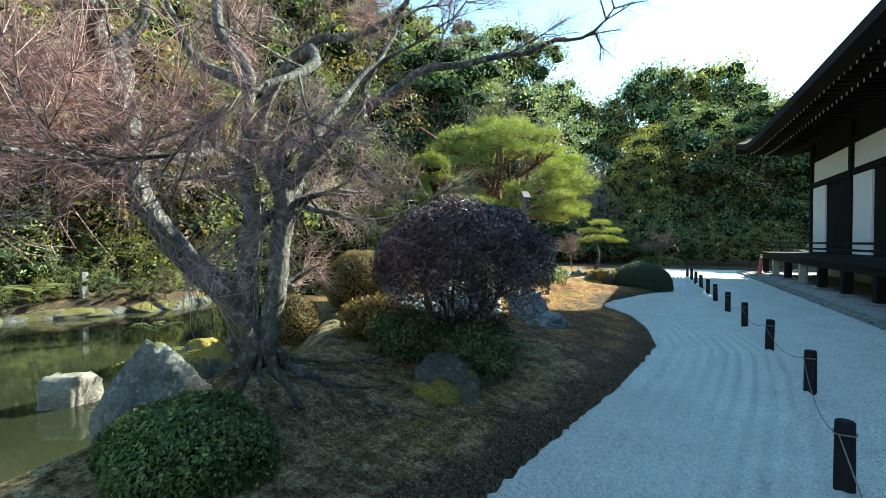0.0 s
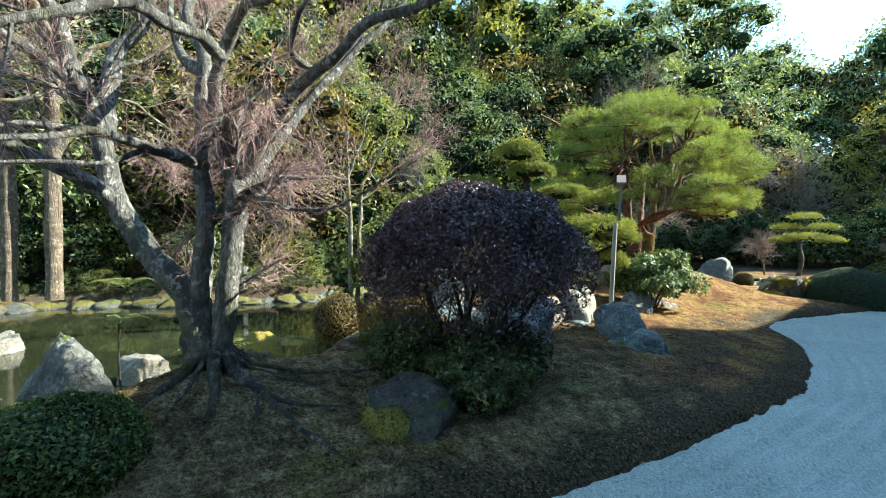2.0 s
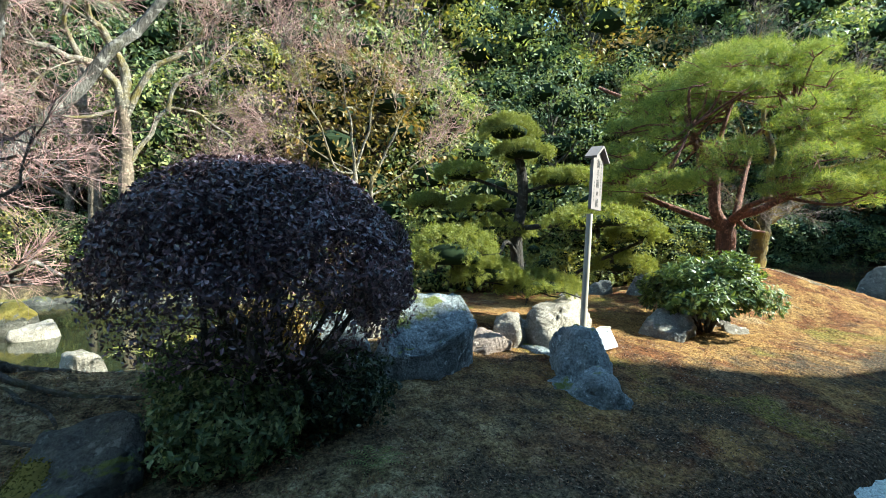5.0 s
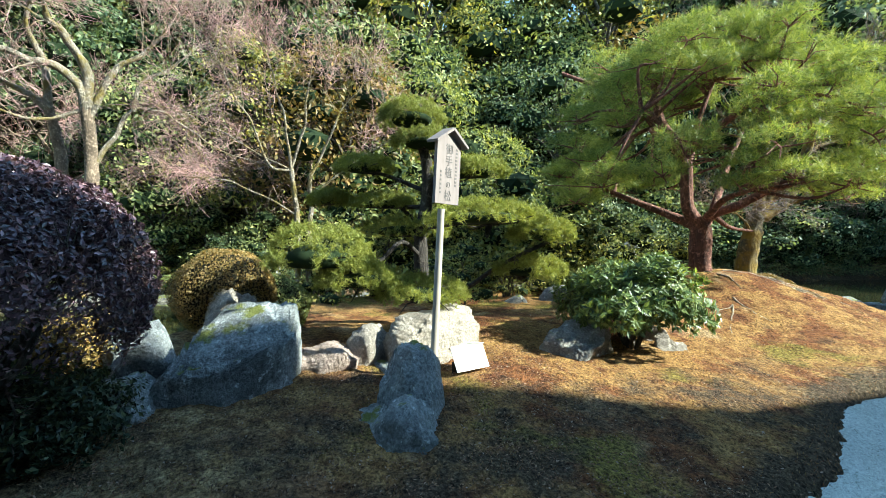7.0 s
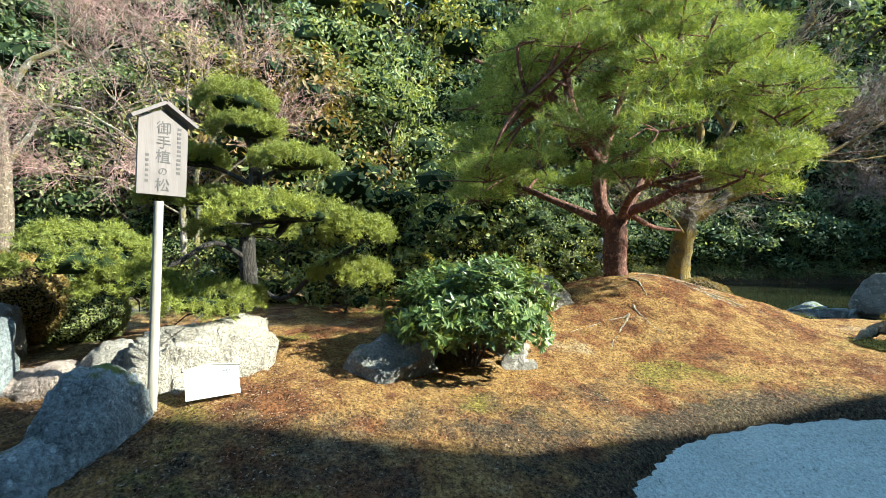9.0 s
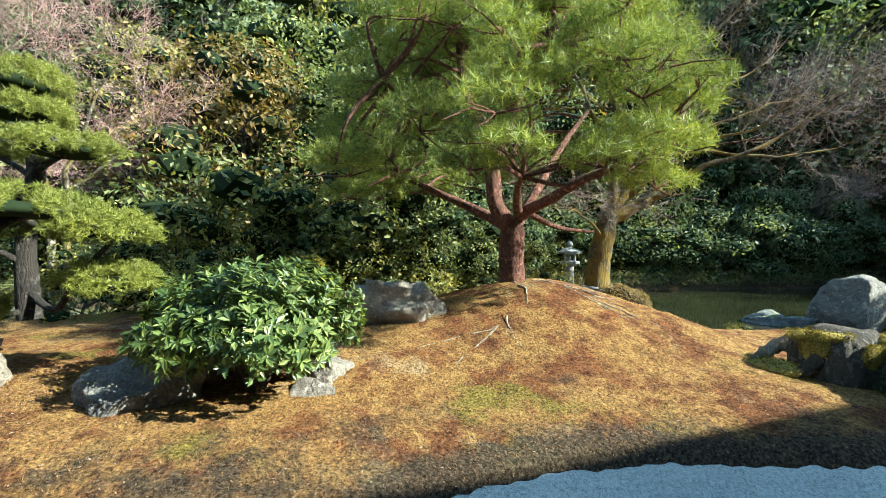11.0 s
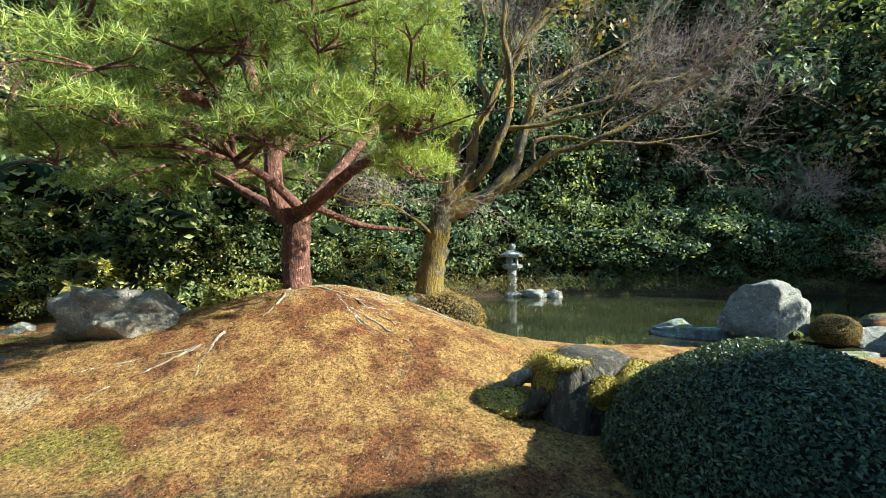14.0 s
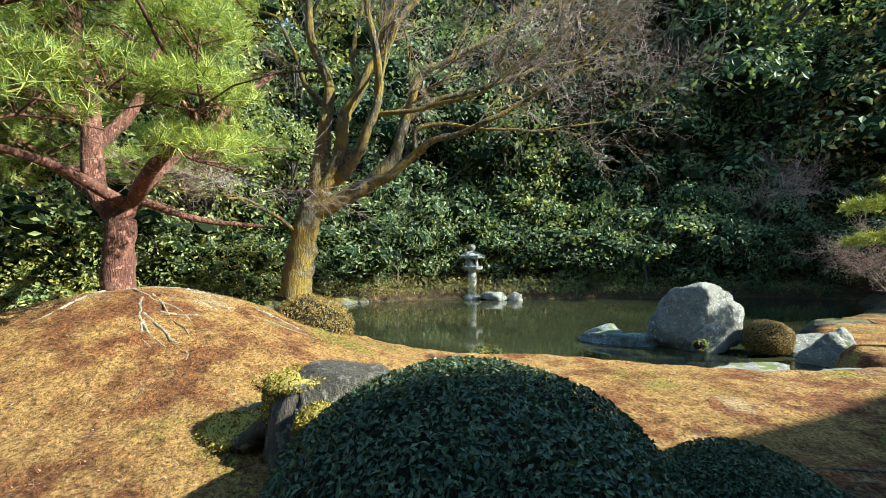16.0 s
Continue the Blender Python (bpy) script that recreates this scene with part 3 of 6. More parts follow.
# ---------- rocks ----------
def rock_mesh(size, seed, mat, cut=0.35, sub=4, square=0.78, planes=16, beds=0.0):
    """A weathered boulder: a lumpy body with a few flattened faces."""
    v, f = ICO[sub]
    rng = np.random.default_rng(seed)
    v = np.sign(v) * np.abs(v) ** square
    v /= np.abs(v).max()
    for _ in range(planes):
        d = rng.normal(size=3)
        d /= np.linalg.norm(d)
        lim = rng.uniform(0.58, 0.92) + (0.35 - cut) * 0.5
        over = np.clip(v @ d - lim, 0, None)
        v -= np.outer(over * 0.9, d)
    k = np.array([1 + 0.15 * noise.noise(Vector(q) * 1.6 + Vector((seed, 0, 0))) - 0.13 * abs(noise.noise(Vector(q) * 2.9 + Vector((seed, 3, 0))))
                  - 0.09 * abs(noise.noise(Vector(q) * 7 + Vector((0, seed, 0)))) + 0.028 * noise.noise(Vector(q) * 19 + Vector((0, seed, 5))) for q in v]) * 1.10
    if beds:
        k = k * np.array([1 - beds * abs(math.sin(5.2 * q[2] + 1.6 * q[0] + 2.5 * noise.noise(Vector(q) * 1.3))) ** 0.5 - beds * 0.7 * max(0, noise.noise(Vector(q) * 3.3)) for q in v]) * (1 + 0.6 * beds)
    v = v * k[:, None] * np.array(size)
    g = Geo()
    g.add(v, f)
    return g.mesh("rock", mat, True)


def rock(x, y, top, size, seed, mat, label, turn=0.0, lean=0.0, cut=0.35, square=0.78, planes=16, beds=0.0):
    """A rock sunk into the ground, its top at the height given."""
    me = rock_mesh(size, seed, M[mat], cut, 4 if -10 < x < -8 else 3 if x < -8 else 5 if max(size) > 0.3 and x > -5 else 4, square, planes, beds)
    ob = new("rock", me)
    zc = top - size[2] * 0.9
    ob.matrix_basis = pose(x, y, zc, lean, 0, turn)
    return tagged(ob, label, "rock")


rock(-3.10, 1.98, 0.95, (0.40, 0.32, 0.62), 11, "rock_grey", "large pointed grey rock beside the pond", 20, 0, cut=0.45)
rock(-6.10, 2.98, 0.02, (0.25, 0.22, 0.32), 12, "rock_pale", "flat-topped pale block of stone at the pond edge", 30, cut=0.25, square=0.3, planes=3)
rock(-3.95, 1.0, 0.0, (0.34, 0.26, 0.3), 13, "rock_blue", "low blue-grey stone by the pond")
BOULDER = rock(-1.74, 3.92, 0.44, (0.31, 0.29, 0.33), 14, "rock_dark", "squat boulder with a cushion of green moss", 15, cut=0.35, square=0.55, planes=8)
rock(-5.55, 4.30, 0.30, (0.44, 0.40, 0.50), 15, "rock_yellow", "sunlit boulder covered in yellow moss at the water", 40, cut=0.45)
rock(-3.35, 3.75, 0.42, (0.34, 0.26, 0.28), 16, "rock_blue", "low grey stone among the tree roots")
rock(-2.95, 4.25, 0.40, (0.36, 0.22, 0.22), 17, "rock_moss", "flat mossy stone in the shade")
rock(-2.62, 6.20, 0.90, (0.44, 0.54, 0.62), 18, "rock_blue", "big blocky dark boulder with a flat lichened top", 4, cut=0.30, square=0.34, planes=6)
rock(-3.05, 5.55, 0.78, (0.40, 0.36, 0.5), 19, "rock_blue", "grey boulder behind the purple shrub", 10)
rock(-2.45, 5.62, 0.50, (0.36, 0.30, 0.36), 20, "rock_blue", "low shaded boulder at the shrub's foot")
rock(-1.88, 7.50, 0.66, (0.44, 0.27, 0.48), 21, "rock_blue", "upright blue-grey standing rock in shade", 155, 0, cut=0.42, planes=9)
rock(-1.56, 7.30, 0.38, (0.36, 0.32, 0.36), 22, "rock_blue", "sloping foot stone beside the standing rock", 35, cut=0.3, planes=8)
rock(-2.62, 7.55, 0.38, (0.34, 0.26, 0.2), 23, "rock_blue", "low flat stone half in shade")
rock(-2.86, 7.02, 0.68, (0.26, 0.32, 0.34), 24, "rock_pink", "pinkish pale stone in the sun", 0, cut=0.45, square=0.6)
rock(-2.92, 7.46, 0.70, (0.20, 0.26, 0.3), 25, "rock_white", "small pale stone in the sun", 50)
rock(-2.92, 8.14, 0.76, (0.60, 0.28, 0.50), 26, "rock_pale", "big pale sunlit boulder with a broad face", 124, 0, cut=0.25, square=0.4, planes=7)
rock(-3.10, 8.46, 0.90, (0.22, 0.26, 0.50), 126, "rock_pale", "pale pointed stone leaning on the boulder", 124, cut=0.45)
rock(-2.72, 9.66, 0.62, (0.50, 0.34, 0.40), 27, "rock_grey", "grey slab of rock beside the glossy shrub", 125, cut=0.3, planes=8)
rock(-3.80, 6.17, 1.15, (0.30, 0.28, 0.60), 28, "rock_white", "pale upright stone between clipped shrubs")
rock(-3.02, 11.02, 0.50, (0.34, 0.28, 0.30), 29, "rock_white", "pale low stone beside the glossy shrub", 20)
rock(-2.55, 10.9, 0.36, (0.22, 0.2, 0.2), 30, "rock_white", "small pale stone under the shrub")
rock(-4.45, 12.22, 1.10, (0.78, 0.48, 0.62), 31, "rock_pale", "layered grey rock on the moss mound", 65, cut=0.5, square=0.62, planes=8, beds=0.22)
rock(-4.95, 11.75, 0.92, (0.24, 0.22, 0.44), 32, "rock_grey", "upright grey stone behind the layered rock")
rock(-5.55, 11.35, 0.72, (0.26, 0.22, 0.3), 33, "rock_grey", "small garden stone in dappled shade")
rock(-5.6, 10.6, 0.55, (0.22, 0.2, 0.2), 34, "rock_grey", "small garden stone in dappled shade")
rock(-5.19, 22.65, 0.78, (0.74, 0.62, 0.86), 37, "rock_grey", "tall pale boulder standing in the pond", 20, cut=0.5)
rock(-6.00, 21.75, -0.04, (0.86, 0.42, 0.34), 38, "rock_blue", "sloping flat rock in the pond", 60)
rock(-6.55, 21.6, 0.0, (0.5, 0.36, 0.3), 39, "rock_blue", "flat slab in the pond", 30)
rock(-3.55, 19.75, -0.02, (0.34, 0.20, 0.16), 40, "rock_grey", "flat stone at the pond margin", 50)
rock(-2.95, 21.2, 0.03, (0.55, 0.22, 0.16), 41, "rock_grey", "flat stone at the pond margin", 70)
rock(-2.5, 22.2, 0.04, (0.4, 0.22, 0.16), 42, "rock_grey", "flat stone at the pond margin", 80)
rock(-4.15, 23.95, 0.02, (0.55, 0.3, 0.3), 43, "rock_grey", "dark block of stone at the bank", 60)
rock(-3.55, 23.6, 0.22, (0.42, 0.36, 0.5), 44, "rock_grey", "angular grey rock on the bank", 20)
rock(-5.0, 25.8, 0.16, (0.8, 0.3, 0.3), 45, "rock_moss", "long low rock on the far bank", 70)
rock(-14.6, 22.9, 0.02, (0.55, 0.36, 0.2), 47, "rock_grey", "pale rock beside the stone lantern", 60)
rock(-14.4, 23.6, 0.02, (0.42, 0.3, 0.2), 48, "rock_white", "sandy rock beside the stone lantern", 20)
k = 60
for t in np.linspace(0, 1, 44):
    yy = -2 + 20 * t
    xx = np.interp(yy, FAR_Y, FAR_X) + 0.15 * math.sin(k * 1.7)
    s = 0.20 + 0.20 * ((k * 37) % 10) / 10
    tagged(rock(xx - 0.1, yy, -0.22 + s * 0.45, (s * 1.7, s * 1.2, s * 0.7), k, "rock_moss" if k % 4 else "rock_dark", "mossy edging stone on the far bank", k * 40),
           group="edging stones of the far bank")
    k += 1
for t in range(7):
    tagged(rock(-9.6 + 0.8 * math.sin(t * 2.1), -1.9 + 0.56 * t, 0.02 + 0.14 * (t % 3), (0.42, 0.36, 0.40), k, ("rock_pale", "rock_pink", "rock_yellow")[t % 3], "pale sunlit rock of the pond islet", t * 50), group="islet rocks")
    k += 1




def cushion(parent, c, r, mat, seed):
    """A cushion of moss on a rock, its place given from the rock's middle."""
    rng = np.random.default_rng(seed)
    g = Geo()
    v, f = ICO[3]
    c = np.array(c)
    g.add(lumps(c + v * np.array(r) * 0.92, c, 0.35, 5, seed), f)
    p, nr = on_shell(5000, c, r, rng, -0.5, 0.15)
    leaves(g, lumps(p, c, 0.35, 5, seed), nr, 0.009, 0.5, rng, 1.0)
    return part("moss_cushion", g, M[mat], parent, "thick green moss")


cushion(BOULDER, (-0.10, -0.18, 0.0), (0.27, 0.24, 0.22), "moss_green", 8)

# ---------- clipped and loose shrubs ----------
def shrub(name, c, r, n, leaf, mat, label, category="shrub", low=-0.35, core=0.82, amount=0.10, ratio=0.5, seed=1, wild=0.7, depth=0.2, scale=2.0, lift=0.0):
    """Leaves over a rounded body; a near-black solid core paints the shade inside."""
    rng = np.random.default_rng(seed)
    base = (c[0], c[1], ground_z(c[0], c[1]))
    e = thing(name, base, label, category)
    o = np.array(base)
    g = Geo()
    p, nr = on_shell(n, c, r, rng, low, depth)
    p = lumps(p, c, amount, scale / max(r), seed)
    leaves(g, p - o, nr + np.array([0, 0, lift]), leaf, ratio, rng, wild)
    part("foliage", g, M[mat], e)
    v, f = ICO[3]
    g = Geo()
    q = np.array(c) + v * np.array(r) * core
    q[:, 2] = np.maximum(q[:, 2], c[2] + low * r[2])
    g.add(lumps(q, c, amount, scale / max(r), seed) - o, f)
    part("core", g, M["inner"], e, "dark solid core painting the shade inside", True)
    return e


shrub("clipped_dome_shrub", (-0.52, 16.45, 0.12), (1.0, 0.95, 0.80), 46000, 0.0145, "leaf_clip", "broad clipped evergreen dome, sunlit along its rim", low=-0.25, core=0.93, amount=0.04, seed=2, depth=0.08)
shrub("clipped_shrub", (-2.58, 1.88, 0.24), (0.54, 0.48, 0.40), 17000, 0.017, "leaf_gloss", "low clipped dark green shrub in shade", low=-0.4, core=0.86, amount=0.18, seed=3, depth=0.12)

shrub("twiggy_dome_shrub", (-4.80, 15.9, 0.45), (0.54, 0.54, 0.46), 9000, 0.016, "leaf_brown", "bare brownish clipped dome shrub", low=-0.6, core=0.85, seed=5, depth=0.15)
shrub("azalea_dome", (-4.30, 6.08, 0.95), (0.56, 0.56, 0.50), 20000, 0.014, "leaf_brown", "bronze-topped clipped azalea in the sun", low=-0.9, core=0.9, seed=6, depth=0.1)
shrub("azalea_dome", (-4.75, 6.6, 0.70), (0.45, 0.45, 0.40), 14000, 0.015, "leaf_mid", "green clipped azalea dome", low=-0.9, core=0.9, seed=7, depth=0.1)
shrub("azalea_dome", (-4.7, 5.0, 0.45), (0.42, 0.36, 0.38), 10000, 0.014, "leaf_brown", "small bronze clipped azalea at the water", low=-0.9, core=0.9, seed=8, depth=0.1)
shrub("azalea_dome", (-4.42, 23.35, -0.02), (0.36, 0.40, 0.33), 10000, 0.014, "leaf_brown", "small brown clipped dome among pond rocks", low=-0.6, core=0.92, seed=9, depth=0.08)
shrub("low_shrub", (-2.55, 4.55, 0.52), (0.42, 0.45, 0.30), 11000, 0.023, "leaf_dark", "dark loose low shrub in shade", low=-0.8, core=0.6, amount=0.5, seed=10, depth=0.45, scale=4.5, wild=1.0)
shrub("low_shrub", (-1.75, 4.6, 0.42), (0.42, 0.42, 0.28), 11000, 0.023, "leaf_dark", "dark loose low shrub in shade", low=-0.8, core=0.6, amount=0.5, seed=11, depth=0.45, scale=4.5, wild=1.0)
shrub("low_shrub", (-2.02, 5.25, 0.42), (0.42, 0.44, 0.30), 9000, 0.023, "leaf_clip", "dark evergreen low shrub in shade", low=-0.8, core=0.6, amount=0.5, seed=12, depth=0.45, scale=4.5, wild=1.0)
shrub("low_shrub", (-3.2, 4.9, 0.6), (0.5, 0.45, 0.3), 8000, 0.023, "leaf_brown", "sparse reddish shrub by the water", low=-0.8, core=0.6, amount=0.5, seed=13, depth=0.45, scale=4.5, wild=1.0)
shrub("clipped_shrub", (-0.30, 17.75, 0.05), (0.55, 0.5, 0.42), 20000, 0.012, "leaf_clip", "small clipped evergreen mound beside the dome", low=-0.3, core=0.92, amount=0.06, seed=15, depth=0.1)
shrub("far_hedge", (0.0, 33.0, 0.2), (1.6, 0.8, 0.45), 6000, 0.05, "leaf_mid", "low rounded hedge at the end of the court", low=-0.5, core=0.9, seed=14, depth=0.1)


def branching(limb_geo, start, dirn, length, r, level, rng, tips, spread=0.7, droop=0.0):
    """Grows a crooked branch and its side shoots; collects the twig ends."""
    pts = [np.array(start, float)]
    d = np.array(dirn, float)
    steps = 4
    for _ in range(steps):
        d = d + rng.normal(size=3) * 0.16 + np.array([0, 0, 0.05 - droop])
        d /= np.linalg.norm(d)
        pts.append(pts[-1] + d * length / steps)
    tube(limb_geo, pts if level > 0 else pts[::2], r, r * 0.45, 5 if level > 1 else 3)
    for i in range(1, steps + 1):
        if level > 0:
            for _ in range(2 if i > 1 else 1):
                k = d + rng.normal(size=3) * spread
                k /= np.linalg.norm(k)
                branching(limb_geo, pts[i], k, length * rng.uniform(0.45, 0.7), r * 0.5, level - 1, rng, tips, spread, droop)
        else:
            tips.append((pts[i], d))


def twigs(g, tips, rng, n, length, r, spread=0.8, up=0.0):
    """Fine shoots at the ends of branches."""
    p = np.array([t[0] for t in tips])
    d = np.array([t[1] for t in tips])
    idx = rng.integers(0, len(p), n)
    dd = d[idx] + rng.normal(size=(n, 3)) * spread + np.array([0, 0, up])
    dd /= np.linalg.norm(dd, axis=1)[:, None]
    l = (length * rng.uniform(0.4, 1.2, n))[:, None]
    mid = p[idx] + dd * l
    sticks(g, p[idx], mid, r, r * 0.6)
    d2 = dd + rng.normal(size=(n, 3)) * 0.5
    d2 /= np.linalg.norm(d2, axis=1)[:, None]
    sticks(g, mid, mid + d2 * l * 0.7, r * 0.6, r * 0.3)


def limbed_tree(name, limbs, bark, twig, label, category, n_twigs, seed, child=0.8, levels=2, shoots=3, tw=0.28, tr=0.004, skip=1, spread=0.75, stem=None):
    """A tree from its main limbs, with grown branches and twigs."""
    rng = np.random.default_rng(seed)
    base = limbs[0][2][0]
    o = np.array(base)
    e = thing(name, base, label, category)
    tips = []
    for i, (r0, r1, pts) in enumerate(limbs):
        p = smooth_path(pts, 6) - o
        wob = np.array([[noise.noise(Vector(q) * 2.3 + Vector((c * 9 + seed, i, 0))) for c in range(3)] for q in p])
        p = p + wob * 0.10 * np.linspace(0, 1, len(p))[:, None] ** 0.5 * (i > 0)
        g = Geo()
        tube(g, p, r0, r1, 14 if r0 > 0.07 else 8, 0.085, rng)
        part("trunk" if i == 0 else "limb", g, M[stem if stem and i == 0 else bark], e, "", True)
        if i < skip:
            continue
        for k in range(shoots):
            j = int(len(p) * (0.55 + 0.45 * (k + rng.random()) / shoots))
            j = min(j, len(p) - 2)
            d = p[j + 1] - p[j]
            d /= np.linalg.norm(d)
            side = d + rng.normal(size=3) * 0.7 + np.array([0, 0, 0.25])
            side /= np.linalg.norm(side)
            r = (r0 + (r1 - r0) * j / len(p)) * 0.6
            b = Geo()
            branching(b, p[j], side, child * rng.uniform(0.7, 1.3), max(0.006, r * 0.7), levels - 1, rng, tips, spread)
            tagged(part("branch", b, M[bark], e, "", True), kind="stuff")
        d = p[-1] - p[-2]
        b = Geo()
        branching(b, p[-1], d / np.linalg.norm(d), child, max(0.006, r1), levels - 1, rng, tips, spread)
        tagged(part("branch", b, M[bark], e, "", True), kind="stuff")
    t = Geo()
    twigs(t, tips, rng, n_twigs, tw, tr)
    part("crown", t, M[twig], e, "haze of fine bare twigs")
    return e

LIMBS_A = [
    (0.21, 0.12, [(-3.11, 2.88, 0.19), (-3.14, 2.86, 0.47), (-3.17, 2.83, 0.79), (-3.24, 2.78, 1.07)]),
    (0.105, 0.04, [(-3.24, 2.78, 1.05), (-3.55, 2.51, 1.49), (-3.72, 2.35, 1.82), (-3.87, 2.24, 2.51), (-3.73, 2.1, 2.9), (-3.8, 1.91, 3.38), (-3.77, 1.81, 3.78)]),
    (0.09, 0.03, [(-3.82, 2.28, 2.38), (-4.15, 2.4, 3.19), (-4.21, 2.62, 3.54), (-4.35, 2.78, 4.24)]),
    (0.07, 0.02, [(-3.73, 2.35, 1.84), (-3.57, 1.96, 2.12), (-3.55, 1.57, 2.3), (-3.44, 1.27, 2.36)]),
    (0.06, 0.02, [(-3.94, 2.18, 2.84), (-3.43, 1.83, 2.83), (-2.86, 1.53, 2.81), (-2.49, 1.33, 2.75)]),
    (0.085, 0.035, [(-3.18, 2.83, 0.84), (-3.19, 2.83, 1.35), (-3.14, 2.88, 1.7), (-3.18, 2.85, 2.14), (-3.18, 2.86, 2.84), (-3.47, 2.89, 3.45), (-3.8, 2.87, 4.21)]),
    (0.06, 0.02, [(-3.18, 2.86, 2.89), (-3.83, 2.83, 3.29), (-4.37, 2.89, 4.18)]),
    (0.095, 0.08, [(-3.06, 2.92, 0.28), (-3.03, 2.96, 0.75), (-3.01, 2.99, 1.03), (-2.97, 3.03, 1.49), (-2.98, 3.04, 2.0)]),
    (0.05, 0.05, [(-3.13, 2.89, 1.68), (-3.0, 3.01, 1.82)]),
    (0.06, 0.025, [(-2.98, 3.04, 2.0), (-3.1, 2.93, 2.51), (-2.85, 2.9, 2.99), (-2.5, 2.95, 3.16), (-2.16, 3.12, 3.27), (-1.85, 3.28, 3.53)]),
    (0.065, 0.02, [(-2.98, 3.04, 1.98), (-2.67, 3.18, 2.4), (-2.39, 3.31, 2.68), (-2.14, 3.4, 2.84), (-1.76, 3.62, 3.08), (-1.3, 3.91, 3.23), (-0.77, 4.25, 3.38)]),
    (0.06, 0.02, [(-2.9, 3.1, 1.91), (-3.01, 3.42, 2.39), (-2.97, 3.87, 3.05), (-2.8, 4.44, 3.67), (-2.75, 4.9, 4.35)]),
    (0.03, 0.01, [(-2.86, 3.13, 1.91), (-2.6, 3.24, 1.83), (-2.38, 3.3, 1.74), (-2.12, 3.54, 1.84)]),
    (0.035, 0.01, [(-2.29, 3.4, 2.77), (-2.16, 3.12, 2.91), (-1.6, 3.09, 3.13)]),
    (0.05, 0.015, [(-3.16, 2.87, 2.14), (-2.73, 2.45, 2.16), (-2.55, 2.07, 2.19), (-2.45, 1.63, 2.15)]),
    (0.05, 0.015, [(-2.85, 2.9, 2.95), (-2.18, 2.42, 2.8), (-1.69, 1.91, 2.54), (-1.6, 1.58, 2.22)]),
    (0.022, 0.007, [(-2.55, 2.07, 2.19), (-2.25, 1.62, 2.04), (-2.05, 1.15, 1.92), (-1.95, 0.75, 1.85)]),
    (0.020, 0.007, [(-3.44, 1.27, 2.36), (-3.05, 0.95, 2.16), (-2.6, 0.72, 1.98)]),
    (0.018, 0.006, [(-2.45, 1.63, 2.15), (-2.3, 1.45, 1.95), (-2.12, 1.3, 1.78)]),
    (0.020, 0.006, [(-2.73, 2.45, 2.16), (-2.55, 2.1, 2.02), (-2.45, 1.75, 1.95), (-2.4, 1.45, 1.98)]),
]
LIMBS_PINE = [
    (0.17, 0.15, [(-4.6, 13.87, 0.81), (-4.6, 13.86, 1.34), (-4.59, 13.88, 1.8)]),
    (0.08, 0.07, [(-4.69, 13.78, 0.88), (-4.69, 13.75, 1.42), (-4.68, 13.77, 1.8)]),
    (0.13, 0.06, [(-4.59, 13.88, 1.76), (-4.68, 13.6, 2.18), (-4.7, 13.53, 3.09), (-5.0, 13.27, 3.77), (-5.12, 13.21, 4.77)]),
    (0.1, 0.05, [(-4.59, 13.88, 1.8), (-4.54, 14.03, 2.02), (-4.16, 14.22, 2.18), (-3.85, 14.48, 2.4), (-3.52, 14.85, 2.57)]),
    (0.09, 0.04, [(-4.63, 13.78, 1.8), (-5.03, 13.52, 2.05), (-5.49, 13.1, 2.33), (-6.12, 12.49, 2.74)]),
    (0.08, 0.03, [(-4.71, 13.53, 2.56), (-4.89, 13.89, 3.09), (-4.91, 14.15, 3.85), (-4.89, 14.49, 4.62)]),
    (0.08, 0.03, [(-4.69, 13.57, 2.86), (-4.31, 12.82, 3.14), (-4.07, 12.29, 3.21), (-3.92, 11.77, 3.47)]),
    (0.07, 0.03, [(-4.58, 13.93, 1.95), (-3.95, 13.57, 2.23), (-3.31, 13.29, 2.31)]),
    (0.07, 0.03, [(-4.54, 14.03, 2.06), (-4.8, 14.8, 3.06), (-4.99, 15.45, 3.76)]),
    (0.05, 0.02, [(-4.54, 14.03, 2.02), (-4.65, 14.65, 1.81), (-4.72, 15.36, 1.75)]),
    (0.07, 0.03, [(-4.97, 13.35, 3.69), (-5.76, 12.88, 4.42), (-6.43, 12.15, 4.96)]),
    (0.07, 0.03, [(-4.7, 13.53, 3.09), (-3.75, 13.52, 3.57), (-3.28, 13.65, 3.89)]),
]
